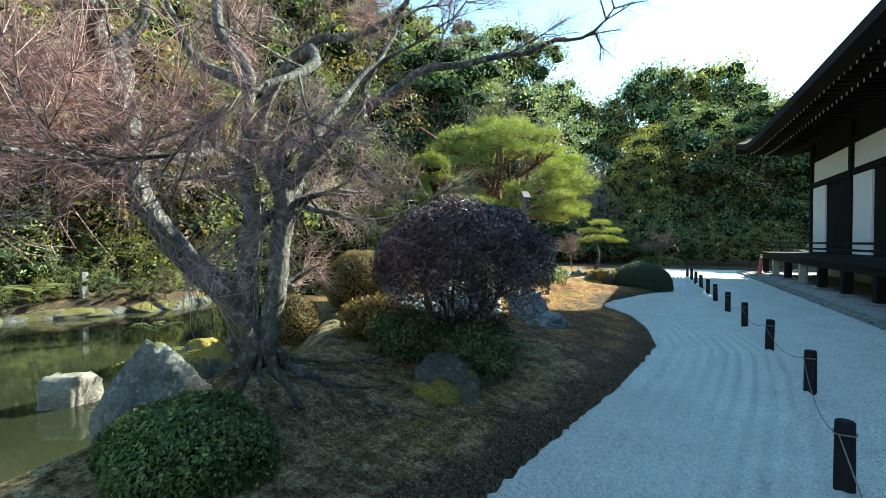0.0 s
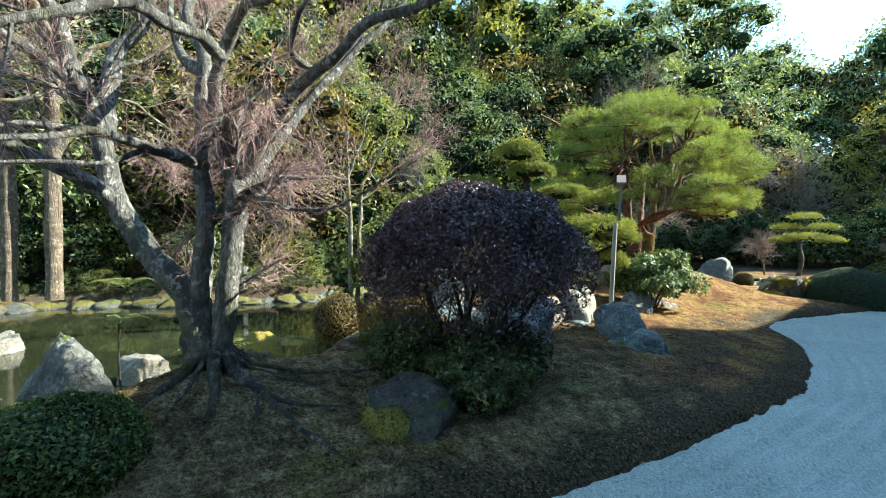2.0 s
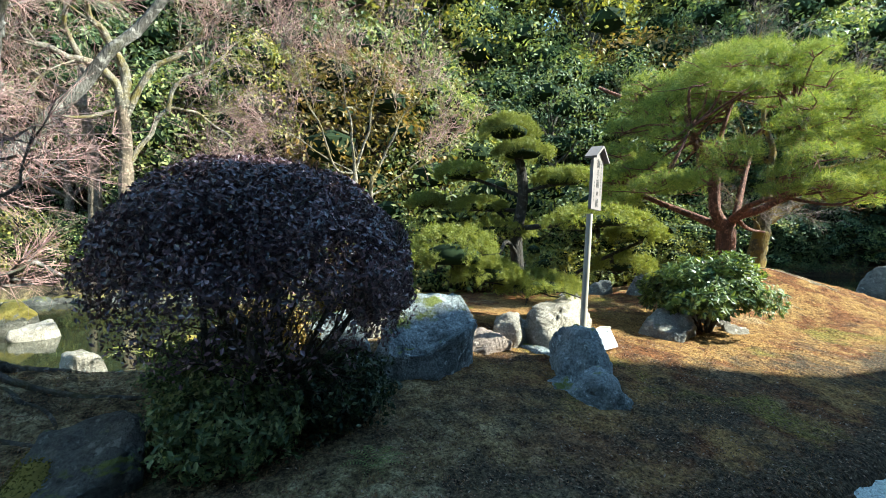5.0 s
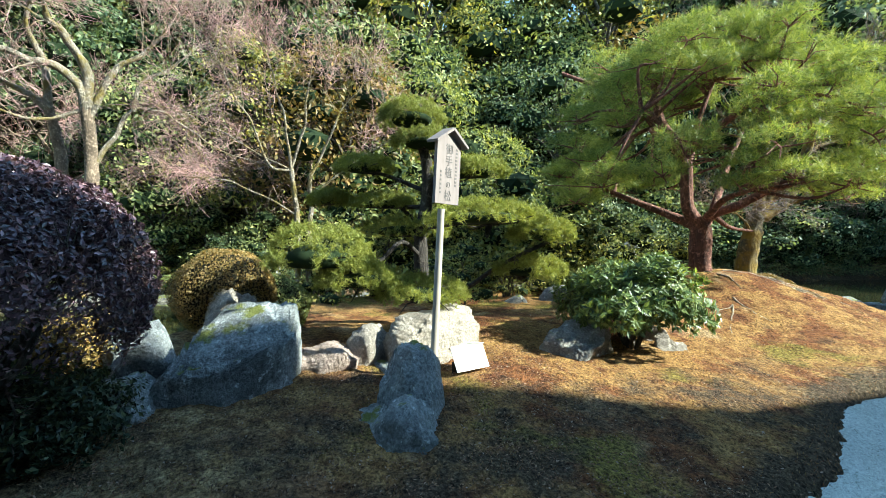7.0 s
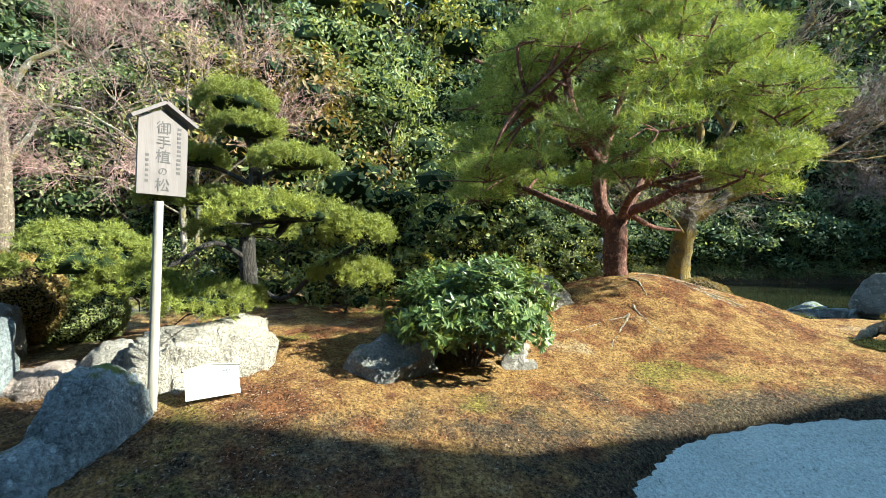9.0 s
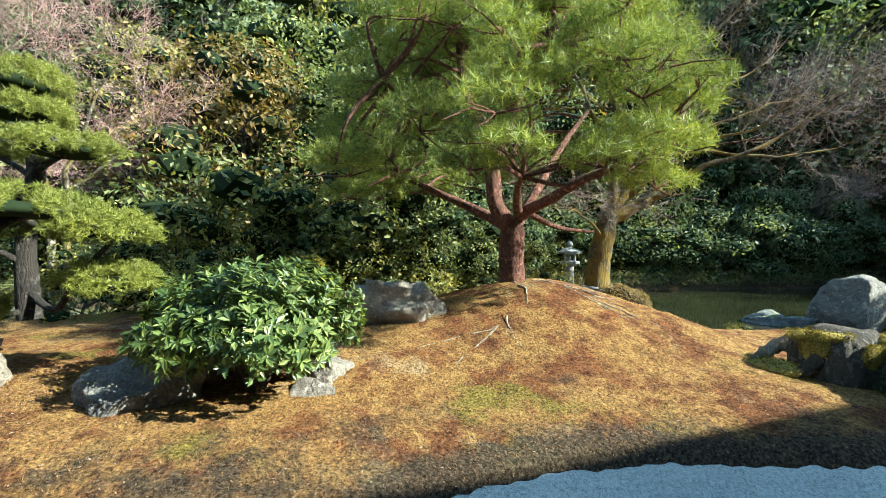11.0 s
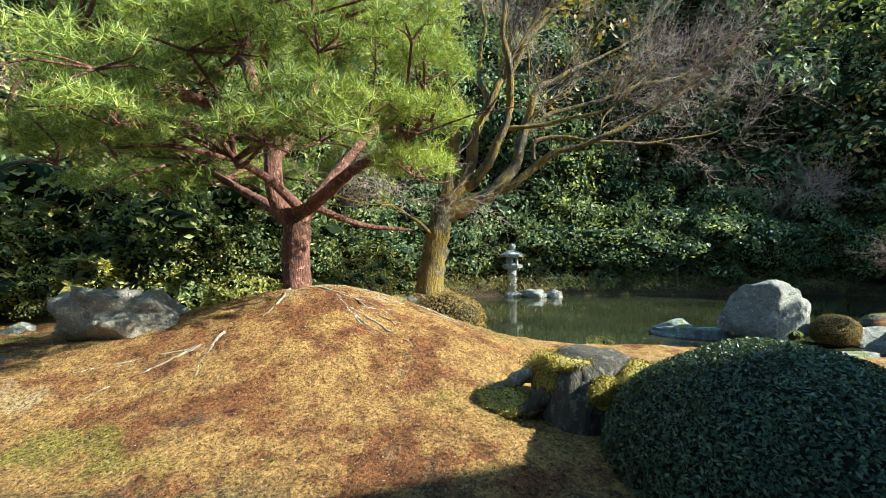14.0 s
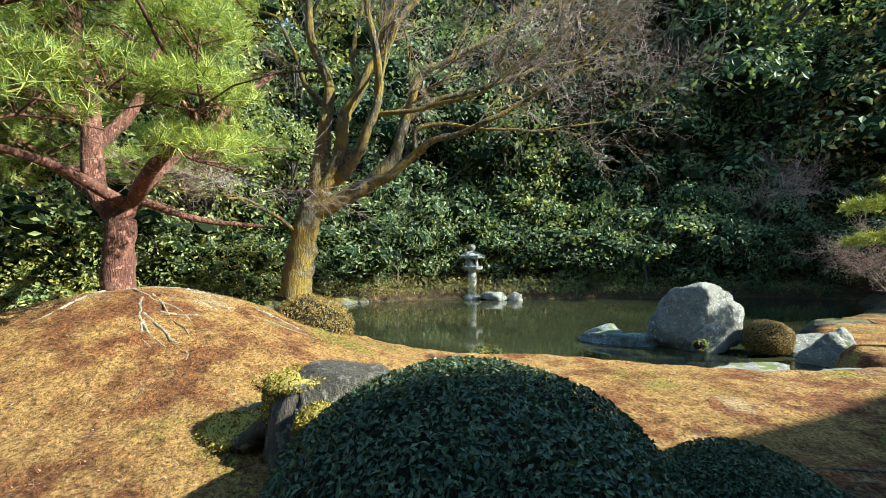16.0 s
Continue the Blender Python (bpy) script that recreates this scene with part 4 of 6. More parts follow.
LIMBS_B = [
    (0.2, 0.15, [(-5.13, 15.72, 0.84), (-5.1, 15.79, 1.41), (-5.06, 15.88, 1.9), (-5.04, 15.93, 2.13)]),
    (0.11, 0.03, [(-5.05, 15.93, 2.05), (-5.02, 16.02, 2.55), (-5.01, 16.07, 3.08), (-5.01, 16.13, 3.39), (-5.04, 16.05, 3.85), (-5.09, 15.9, 4.39), (-5.11, 15.86, 5.17), (-5.12, 15.82, 5.87)]),
    (0.11, 0.03, [(-5.03, 15.96, 2.15), (-4.95, 16.16, 2.47), (-4.88, 16.3, 2.88), (-4.85, 16.35, 3.29), (-4.76, 16.55, 3.66), (-4.69, 16.72, 4.03), (-4.56, 17.03, 4.47), (-4.43, 17.38, 4.98)]),
    (0.09, 0.03, [(-5.03, 16.13, 2.33), (-4.84, 16.41, 2.54), (-4.7, 16.54, 2.89), (-4.55, 16.66, 3.23), (-4.42, 16.75, 3.78), (-4.37, 16.6, 4.23), (-4.28, 16.54, 4.95)]),
    (0.13, 0.025, [(-5.05, 15.93, 1.98), (-4.99, 16.31, 2.14), (-4.95, 16.69, 2.38), (-4.9, 17.03, 2.78), (-4.92, 17.2, 3.27), (-4.95, 17.32, 3.81), (-4.85, 17.84, 4.24), (-4.71, 18.49, 4.6)]),
    (0.07, 0.015, [(-4.9, 16.68, 2.37), (-4.74, 16.92, 2.47), (-4.54, 17.26, 2.79), (-4.34, 17.59, 2.96), (-4.08, 18.12, 3.12), (-3.8, 18.7, 3.49), (-3.55, 19.19, 3.88)]),
    (0.045, 0.012, [(-4.93, 17.2, 3.3), (-4.85, 17.67, 3.62), (-4.73, 18.31, 3.81), (-4.54, 19.12, 4.12), (-4.48, 19.56, 4.24)]),
    (0.035, 0.01, [(-4.81, 17.29, 2.86), (-4.77, 17.32, 3.14), (-4.56, 17.91, 3.16), (-4.35, 18.49, 3.07), (-4.1, 19.21, 3.11), (-3.89, 19.79, 3.26)]),
    (0.045, 0.012, [(-5.07, 16.13, 3.37), (-5.26, 15.84, 3.75), (-5.4, 15.69, 4.19), (-5.58, 15.45, 4.71), (-5.78, 15.14, 5.09)]),
    (0.035, 0.01, [(-5.08, 15.84, 1.68), (-4.98, 15.66, 1.74), (-4.89, 15.42, 1.95), (-4.84, 15.1, 2.11), (-4.75, 14.89, 2.09)]),
    (0.045, 0.012, [(-4.77, 16.55, 3.62), (-4.95, 16.45, 4.18), (-5.05, 16.58, 4.95), (-5.22, 16.52, 5.76)]),
    (0.04, 0.012, [(-4.68, 16.68, 3.23), (-4.49, 16.95, 3.2), (-4.24, 17.4, 3.28), (-3.97, 17.91, 3.42), (-3.76, 18.2, 3.7)]),
]
LIMBS_N = [
    (0.1, 0.06, [(-4.08, 8.38, 0.8), (-4.09, 8.35, 1.21), (-4.1, 8.34, 1.59), (-4.07, 8.42, 2.09), (-4.08, 8.41, 2.53), (-4.13, 8.3, 2.91)]),
    (0.035, 0.02, [(-4.09, 8.35, 1.08), (-3.75, 8.7, 0.92), (-3.32, 9.02, 1.23), (-2.86, 9.39, 1.52)]),
    (0.03, 0.02, [(-4.09, 8.35, 1.33), (-3.89, 8.03, 1.52), (-3.6, 7.67, 1.3), (-3.46, 7.17, 1.26)]),
    (0.04, 0.02, [(-4.07, 8.41, 1.71), (-3.37, 8.59, 1.74), (-2.87, 8.79, 1.71)]),
    (0.03, 0.02, [(-4.08, 8.41, 2.21), (-3.76, 8.71, 2.31), (-3.57, 8.93, 2.34)]),
    (0.03, 0.02, [(-4.07, 8.42, 2.15), (-4.43, 8.04, 2.37), (-4.66, 7.71, 2.49)]),
    (0.03, 0.02, [(-4.09, 8.36, 0.89), (-3.63, 8.16, 0.84), (-3.24, 8.06, 0.92)]),
    (0.03, 0.02, [(-4.08, 8.4, 1.96), (-4.45, 7.97, 1.98), (-4.76, 7.69, 2.0)]),
]
LIMBS_FAR = [
    (0.17, 0.13, [(-12.93, 2.4, 0.2), (-12.89, 2.38, 3.24), (-12.77, 2.39, 4.09), (-12.59, 2.35, 4.9)]),
    (0.13, 0.05, [(-12.6, 2.36, 4.83), (-12.43, 2.27, 5.4), (-12.22, 1.89, 5.69), (-11.96, 1.25, 5.79), (-11.62, 0.52, 5.89)]),
    (0.13, 0.04, [(-12.59, 2.38, 4.9), (-12.39, 2.45, 5.72), (-12.06, 2.11, 6.4), (-11.8, 1.81, 6.82), (-11.44, 1.86, 7.66)]),
    (0.09, 0.03, [(-12.67, 2.38, 4.57), (-12.5, 2.95, 5.79), (-12.45, 3.7, 6.46), (-12.23, 4.38, 7.34)]),
    (0.07, 0.02, [(-12.88, 2.39, 3.39), (-12.87, 2.85, 4.22), (-12.82, 3.34, 4.99), (-12.97, 4.12, 4.96), (-13.19, 4.91, 4.45)]),
    (0.06, 0.02, [(-12.82, 3.31, 4.96), (-12.68, 3.52, 5.64), (-12.64, 4.18, 6.16), (-12.55, 4.72, 6.65)]),
    (0.05, 0.02, [(-12.6, 2.36, 4.83), (-12.37, 1.4, 4.46), (-12.06, 0.69, 4.57)]),
]
LIMBS_FAR_TWIN = [
    (0.15, 0.10, [(-13.32, 1.64, 0.2), (-13.29, 1.63, 3.26), (-13.12, 1.57, 4.24), (-12.95, 1.47, 4.9)]),
    (0.1, 0.04, [(-12.95, 1.47, 4.87), (-12.72, 1.05, 5.2), (-12.35, 0.38, 5.52)]),
    (0.1, 0.03, [(-12.95, 1.47, 4.87), (-12.71, 1.5, 5.81), (-12.38, 1.3, 6.59), (-11.99, 1.36, 7.59)]),
]
LIMBS_FAN = [
    (0.055, 0.045, [(-7.85, 7.11, -0.88), (-7.84, 7.1, 1.78), (-7.81, 7.05, 2.37), (-7.75, 6.98, 2.9)]),
    (0.05, 0.04, [(-7.85, 7.23, -0.88), (-7.83, 7.32, 1.78), (-7.79, 7.33, 2.38), (-7.74, 7.34, 2.83)]),
    (0.03, 0.008, [(-7.75, 6.98, 2.88), (-7.76, 6.58, 2.93), (-7.66, 6.38, 3.47), (-7.49, 6.06, 4.1), (-7.31, 5.81, 4.6)]),
    (0.03, 0.008, [(-7.75, 6.98, 2.88), (-7.62, 6.87, 3.61), (-7.45, 6.72, 4.27), (-7.24, 6.53, 4.87)]),
    (0.03, 0.008, [(-7.75, 6.99, 2.9), (-7.57, 7.22, 3.73), (-7.37, 7.26, 4.41), (-7.15, 7.39, 4.97)]),
    (0.03, 0.008, [(-7.74, 7.34, 2.81), (-7.59, 7.64, 3.46), (-7.39, 7.93, 4.08), (-7.21, 8.21, 4.48)]),
    (0.025, 0.008, [(-7.78, 7.34, 2.47), (-7.71, 7.71, 2.72), (-7.54, 8.28, 3.17), (-7.35, 8.8, 3.5)]),
    (0.02, 0.006, [(-7.83, 7.07, 2.05), (-7.83, 6.53, 2.36), (-7.78, 5.86, 2.63), (-7.71, 5.23, 2.69)]),
    (0.02, 0.006, [(-7.75, 6.98, 2.88), (-7.74, 6.53, 3.08), (-7.65, 5.87, 3.42), (-7.55, 5.35, 3.65)]),
]


limbed_tree("bare_tree", LIMBS_FAR, "bark_pale", "twig_pink", "big pale-limbed bare tree beyond the pond", "tree", 3000, 25, child=1.7, levels=2, shoots=4, tw=0.5, tr=0.004, spread=0.6, stem="bark_tan")
limbed_tree("bare_tree", LIMBS_FAR_TWIN, "bark_pale", "twig_pink", "mossy-trunked bare tree beside the big one", "tree", 1500, 26, child=1.7, levels=2, shoots=3, tw=0.5, tr=0.004, spread=0.6, stem="bark_tan")
limbed_tree("bare_tree", LIMBS_FAN, "bark_pale", "twig_pink", "slender twin-stemmed bare tree with fanning branches", "tree", 2800, 27, child=0.8, levels=2, shoots=4, tw=0.3, tr=0.003, skip=2, spread=0.45)
limbed_tree("bare_maple", LIMBS_A, "bark_grey", "twig_pink", "large bare multi-stemmed tree with lichened bark", "tree", 12000, 21, child=0.55, levels=2, shoots=2, tw=0.2, tr=0.0016)
limbed_tree("bare_mossy_tree", LIMBS_B, "bark_moss", "twig_grey", "leafless tree with moss-yellow trunk by the pond", "tree", 5200, 22, child=0.95, levels=2, shoots=4, tw=0.3, tr=0.0024, spread=0.5)


# ---------- pines ----------
def needles(g, c, n, length, rng, width=0.0045, up=0.55):
    """Tufts: needles that fan out upwards from points c."""
    k = len(c)
    p = np.repeat(c, n, 0)
    d = rng.normal(size=(k * n, 3)) + np.array([0, 0, up])
    d /= np.linalg.norm(d, axis=1)[:, None]
    w = np.cross(d, rng.normal(size=(k * n, 3)))
    w /= np.linalg.norm(w, axis=1)[:, None]
    l = (length * rng.uniform(0.6, 1.2, k * n))[:, None]
    v = np.stack([p - w * width, p + w * width, p + d * l], 1).reshape(-1, 3)
    g.add(v, np.arange(len(v)).reshape(-1, 3))


def pine(name, limbs, pads, bark, mat, label, tufts, per, length, seed, width=0.0045, joins=True, lumps=0):
    rng = np.random.default_rng(seed)
    base = limbs[0][2][0]
    o = np.array(base)
    e = thing(name, base, label, "pine tree")
    ends = []
    for i, (r0, r1, pts) in enumerate(limbs):
        p = smooth_path(pts, 5) - o
        g = Geo()
        tube(g, p, r0, r1, 11, 0.05, rng)
        part("trunk" if i == 0 else "limb", g, M[bark], e, "", True)
        ends += list(p[len(p) // 3:]) if i else list(p[-3:])
    ends = np.array(ends)
    for c, r in pads:
        c = np.array(c) - o
        if joins:
            b = Geo()
            near = ends[np.argmin(np.linalg.norm(ends - c, axis=1))]
            mid = (near + c) / 2 + rng.normal(size=3) * 0.12
            tube(b, smooth_path([near, mid, c - np.array([0, 0, r[2] * 0.3])], 4), 0.03, 0.012, 5)
            for _ in range(5):
                q = c + rng.normal(size=3) * np.array(r) * 0.55
                tube(b, [c - np.array([0, 0, r[2] * 0.3]), (c + q) / 2 + rng.normal(size=3) * 0.04, q], 0.012, 0.004, 4)
            part("branch", b, M[bark], e, "", True)
        g = Geo()
        d = rng.normal(size=(tufts * 3, 3))
        d /= np.linalg.norm(d, axis=1)[:, None]
        d = d[d[:, 2] > -0.25][:tufts]
        pts = c + d * np.array(r) * rng.uniform(0.55, 1.0, len(d))[:, None]
        if lumps:
            knob = d[:lumps] * np.array(r) * rng.uniform(0.88, 1.06, lumps)[:, None]
            out = rng.normal(size=(len(d), 3)) * 0.026
            pts = c + knob[rng.integers(0, lumps, len(d))] + out
        needles(g, pts, per, length, rng, width)
        part("needle_pad", g, M[mat], e)
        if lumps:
            # Dark solid inside the pad, coloured as its shade.
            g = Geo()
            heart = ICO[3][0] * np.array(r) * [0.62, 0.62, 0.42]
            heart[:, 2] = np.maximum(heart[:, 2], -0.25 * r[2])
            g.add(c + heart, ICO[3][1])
            part("pad_shade_filler", g, M["inner_shade"], e, "dark filler painting the shade inside the needle pad", True)
    return e


rng = np.random.default_rng(31)
pads = []
C = np.array([-4.45, 13.75, 2.55])
while len(pads) < 112:
    d = rng.normal(size=3)
    d /= np.linalg.norm(d)
    if d[2] < -0.12:
        continue
    k = rng.uniform(0.55, 1.0) ** 0.5
    c = C + d * np.array([2.55, 2.65, 2.75]) * k
    if c[2] < 2.15 - 0.3 * (c[1] > 14.5):
        continue
    if np.hypot(*(c - C)[:2]) < 1.35 and c[2] < 3.5:
        continue
    if c[1] > 15.05:
        continue
    s = rng.uniform(0.8, 1.25)
    pads.append((c, (0.46 * s, 0.46 * s, 0.20 * s)))
for c in ((-2.95, 14.9, 2.25), (-2.65, 15.0, 2.7), (-2.85, 14.9, 3.3), (-3.0, 15.0, 3.9), (-3.3, 15.0, 2.4), (-3.4, 15.0, 4.3)):
    pads.append((np.array(c), (0.45, 0.45, 0.19)))
pine("red_pine", LIMBS_PINE, pads, "bark_red", "needle", "spreading red pine on the mossy mound", 95, 20, 0.14, 32, 0.0030)
PADS_N = [((-4.15, 8.24, 3.06), 0.41, 0.16), ((-3.99, 8.36, 2.74), 0.40, 0.11), ((-3.61, 8.82, 2.35), 0.44, 0.11), ((-4.64, 7.74, 2.49), 0.37, 0.12),
          ((-4.55, 7.99, 2.02), 0.40, 0.10), ((-2.95, 8.69, 1.76), 0.62, 0.13), ((-2.90, 9.35, 1.60), 0.34, 0.12), ((-3.1, 9.32, 1.18), 0.39, 0.11),
          ((-3.24, 8.06, 0.96), 0.48, 0.13), ((-3.51, 7.02, 1.34), 0.54, 0.25), ((-3.4, 7.42, 1.10), 0.40, 0.15), ((-4.55, 8.27, 1.66), 0.61, 0.14), ((-5.0, 7.35, 2.08), 0.28, 0.10)]
pine("cloud_pine", LIMBS_N, [(c, (a, a, b * 1.45)) for c, a, b in PADS_N], "bark_black", "needle_far", "trained pine with clipped cloud-like pads", 1500, 15, 0.048, 33, 0.0026, lumps=150)

# purple shrub with open stems under its dome
rng = np.random.default_rng(41)
base = (-2.0, 4.83, ground_z(-2.0, 4.83))
o = np.array(base)
e = thing("purple_dome_shrub", base, "large dark purple clipped dome shrub on bare stems", "shrub")
g = Geo()
cc, rr = (-2.0, 4.83, 1.24), (1.02, 1.02, 0.82)
p, nr = on_shell(105000, cc, rr, rng, -0.62, 0.30)
gap = np.array([noise.noise(Vector(q) * 2.6) + 0.5 * noise.noise(Vector(q) * 6.5) for q in p])
hem = 1.06 + 0.14 * np.sin(p[:, 0] * 5) * np.cos(p[:, 1] * 4) - 0.25 * ease((p[:, 1] - 5.2) / 0.5)
full = ease((p[:, 2] - hem) / 0.30)
keep = rng.random(len(p)) < np.where(gap > -0.10 - 0.5 * ease((p[:, 2] - 1.45) / 0.35), 0.07 + 0.93 * full, 0.06 + 0.22 * full)
p, nr = p[keep], nr[keep]
p = lumps(p, cc, 0.10, 3.2, 4)
leaves(g, p - o, nr, 0.019, 0.5, rng, 0.9)
part("foliage", g, M["leaf_purple"], e)
g = Geo()
tips = []
for k in range(9):
    a = k * 0.7 + rng.random() * 0.3
    st = np.array([0.12 * math.cos(a), 0.12 * math.sin(a), 0.0])
    en = np.array([0.75 * math.cos(a) * rng.uniform(0.5, 1), 0.75 * math.sin(a) * rng.uniform(0.5, 1), rng.uniform(0.9, 1.35)])
    pth = smooth_path([st, st * 1.5 + [0, 0, 0.35], (st + en) / 2 + rng.normal(size=3) * 0.08, en], 4)
    tube(g, pth, 0.035, 0.015, 6)
    for j in range(4, len(pth), 2):
        branching(g, pth[j], rng.normal(size=3) * 0.5 + [0.4 * math.cos(a), 0.4 * math.sin(a), 0.6], 0.35, 0.012, 1, rng, tips)
part("stemwork", g, M["bark_dark"], e, "bare branching stems", True)



def rosette_shrub(name, c, r, shoots, per, leaf, mat, label, seed):
    """Leaves in whorls at the ends of many shoots, over spreading stems."""
    rng = np.random.default_rng(seed)
    base = (c[0], c[1], ground_z(c[0], c[1]) - 0.03)
    o = np.array(base)
    e = thing(name, base, label, "shrub")
    tip, out = on_shell(shoots, c, r, rng, -0.45, 0.55)
    tip = lumps(tip, c, 0.35, 2.4, seed) - o
    g = Geo()
    d = np.repeat(out + [0.1, 0.05, 0.5], per, 0)
    d /= np.linalg.norm(d, axis=1)[:, None]
    t = np.cross(d, rng.normal(size=d.shape))
    t /= np.linalg.norm(t, axis=1)[:, None]
    t = t + d * rng.uniform(-0.2, 0.9, (len(d), 1))
    t /= np.linalg.norm(t, axis=1)[:, None]
    w = np.cross(d, t)
    w /= np.linalg.norm(w, axis=1)[:, None]
    n = np.cross(t, w)
    l = leaf * rng.uniform(0.6, 1.25, (len(d), 1))
    p = np.repeat(tip, per, 0) - d * rng.uniform(0, 0.05, (len(d), 1))
    g.add(np.stack([p, p + t * l * 0.5 + w * l * 0.19 + n * l * 0.07, p + t * l, p + t * l * 0.5 - w * l * 0.19 + n * l * 0.07], 1).reshape(-1, 3), np.arange(4 * len(p)).reshape(-1, 4))
    part("foliage", g, M[mat], e)
    for k in range(9):
        a = k * 0.7
        en = np.array([0.7 * r[0] * math.cos(a), 0.7 * r[1] * math.sin(a), c[2] - o[2] + 0.2 * r[2]])
        b = Geo()
        tube(b, smooth_path([(0.05 * math.cos(a), 0.05 * math.sin(a), 0), en * [0.4, 0.4, 0.5], en], 5), 0.018, 0.007, 6)
        near = np.argsort(np.linalg.norm(tip - en, axis=1))[:14]
        sticks(b, np.repeat(en[None], 14, 0), tip[near], 0.006, 0.003)
        part("stem", b, M["bark_dark"], e, "", True)
    # Dark solid in the middle stands for shade between the leaves.
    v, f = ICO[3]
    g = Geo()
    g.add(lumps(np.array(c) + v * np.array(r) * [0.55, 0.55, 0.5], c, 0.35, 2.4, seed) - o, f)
    part("core", g, M["inner_shade"], e, "dark filler painting the shade inside the foliage", True)
    return e


rosette_shrub("glossy_shrub", (-2.72, 10.45, 0.84), (0.80, 0.86, 0.52), 1500, 11, 0.085, "leaf_gloss", "bushy evergreen shrub with glossy leaves", 4)

rosette_shrub("yellow_sapling", (-6.5, 10.92, 1.12), (0.46, 0.52, 0.30), 60, 9, 0.17, "leaf_yellow", "young yellow-green sapling with broad leaves", 45)
# Yellow-green leaves paint in sunlight that the pine's crown blocks.
rosette_shrub("leafy_shrub", (-6.3, 13.1, 0.75), (0.55, 0.60, 0.42), 420, 9, 0.085, "leaf_yellow", "bright leafy shrub behind the red pine", 46)
rosette_shrub("leafy_shrub", (-6.6, 12.3, 0.70), (0.60, 0.55, 0.50), 500, 9, 0.075, "leaf_mid", "grey-green leafy shrub behind the mound", 47)
rosette_shrub("leafy_shrub", (-6.4, 14.3, 0.70), (0.55, 0.60, 0.42), 420, 9, 0.085, "leaf_yellow", "bright leafy shrub behind the red pine", 48)

# ---------- mossy stump ----------
def mossy_stump():
    o = np.array([-1.62, 16.0, ground_z(-1.62, 16.0) - 0.05])
    e = thing("mossy_stump", tuple(o), "hollow dark tree stump with moss cushions and root spurs", "stump")
    v, f = ICO[4]
    q = np.sign(v) * np.abs(v) ** 0.6
    a = np.arctan2(v[:, 1], v[:, 0])
    k = np.array([1 - 0.22 * abs(noise.noise(Vector((math.cos(t) * 2.6, math.sin(t) * 2.6, z * 0.7)))) - 0.12 * abs(noise.noise(Vector((math.cos(t) * 6, math.sin(t) * 6, z * 1.2)))) for t, z in zip(a, v[:, 2])])
    q[:, :2] *= (k * (1.0 - 0.12 * v[:, 2]))[:, None]
    q[:, 2] += 0.16 * np.array([noise.noise(Vector(p) * 2.2) for p in v])
    g = Geo()
    g.add(q * [0.40, 0.46, 0.34] + [-0.04, 0, 0.25], f)
    part("trunk", g, M["bark_dark"], e, "", True)
    for pts, r in (([(-0.15, -0.2, 0.46), (-0.46, -0.28, 0.34), (-0.52, -0.56, 0.19), (-0.50, -0.84, 0.10)], 0.085), ([(0.05, -0.35, 0.36), (-0.06, -0.6, 0.16), (-0.26, -0.82, 0.07)], 0.075),
                   ([(0.2, 0.2, 0.40), (0.36, 0.3, 0.46), (0.5, 0.34, 0.36), (0.56, 0.3, 0.1)], 0.07), ([(-0.3, 0.1, 0.3), (-0.52, 0.1, 0.12), (-0.7, 0.05, 0.0)], 0.07)):
        g = Geo()
        tube(g, smooth_path(pts, 6), r, r * 0.5, 9, 0.12, np.random.default_rng(int(r * 900)))
        part("root_spur", g, M["root_pale" if r == 0.085 else "bark_dark"], e, "", True)
    rng = np.random.default_rng(44)
    for c, r in (((-0.08, -0.12, 0.50), (0.30, 0.34, 0.09)), ((0.28, 0.16, 0.45), (0.22, 0.24, 0.10)), ((-0.28, -0.62, 0.16), (0.30, 0.24, 0.11)), ((-0.02, -0.40, 0.40), (0.14, 0.07, 0.16)), ((0.31, -0.12, 0.34), (0.06, 0.16, 0.14))):
        g = Geo()
        v2, f2 = ICO[3]
        c = np.array(c)
        g.add(lumps(c + v2 * np.array(r) * 0.85, c, 0.5, 6, 3), f2)
        p, nr = on_shell(3000, c, r, rng, -0.4, 0.2)
        leaves(g, lumps(p, c, 0.5, 6, 3), nr, 0.010, 0.5, rng, 1.0)
        part("moss_cushion", g, M["moss_cushion"], e, "yellow-green moss")
    return e


mossy_stump()

# ---------- sign on a pole ----------
e = thing("sign_post", (-2.20, 7.86, ground_z(-2.20, 7.86)), "wooden notice board with a small gabled roof on a tall pole", "sign", turn=-62)
e.matrix_basis = pose(-2.22, 7.82, ground_z(-2.20, 7.86), -2.6, -1.2, -62)
zb = ground_z(-2.22, 7.93)
g = Geo()
lathe(g, [(0.032, -0.1), (0.032, 0.8), (0.030, 1.80 - zb)], n=10)
part("pole", g, M["wood_grey"], e, "", True)
g = Geo()
box(g, (0, 0.045, 2.09 - zb), (0.30, 0.03, 0.50))
g.add([(-0.15, 0.03, 2.34 - zb), (0.15, 0.03, 2.34 - zb), (0, 0.03, 2.42 - zb), (-0.15, 0.06, 2.34 - zb), (0.15, 0.06, 2.34 - zb), (0, 0.06, 2.42 - zb)],
      [(0, 1, 2), (5, 4, 3)])
board = part("board", g, M["board"], e)
for s in (-1, 1):
    g = Geo()
    box(g, (0, 0, 0), (0.235, 0.12, 0.022))
    r = part("roof_board", g, M["board"], e)
    r.matrix_basis = pose(s * 0.10, 0.045, 2.395 - zb, 0, s * 33, 0)


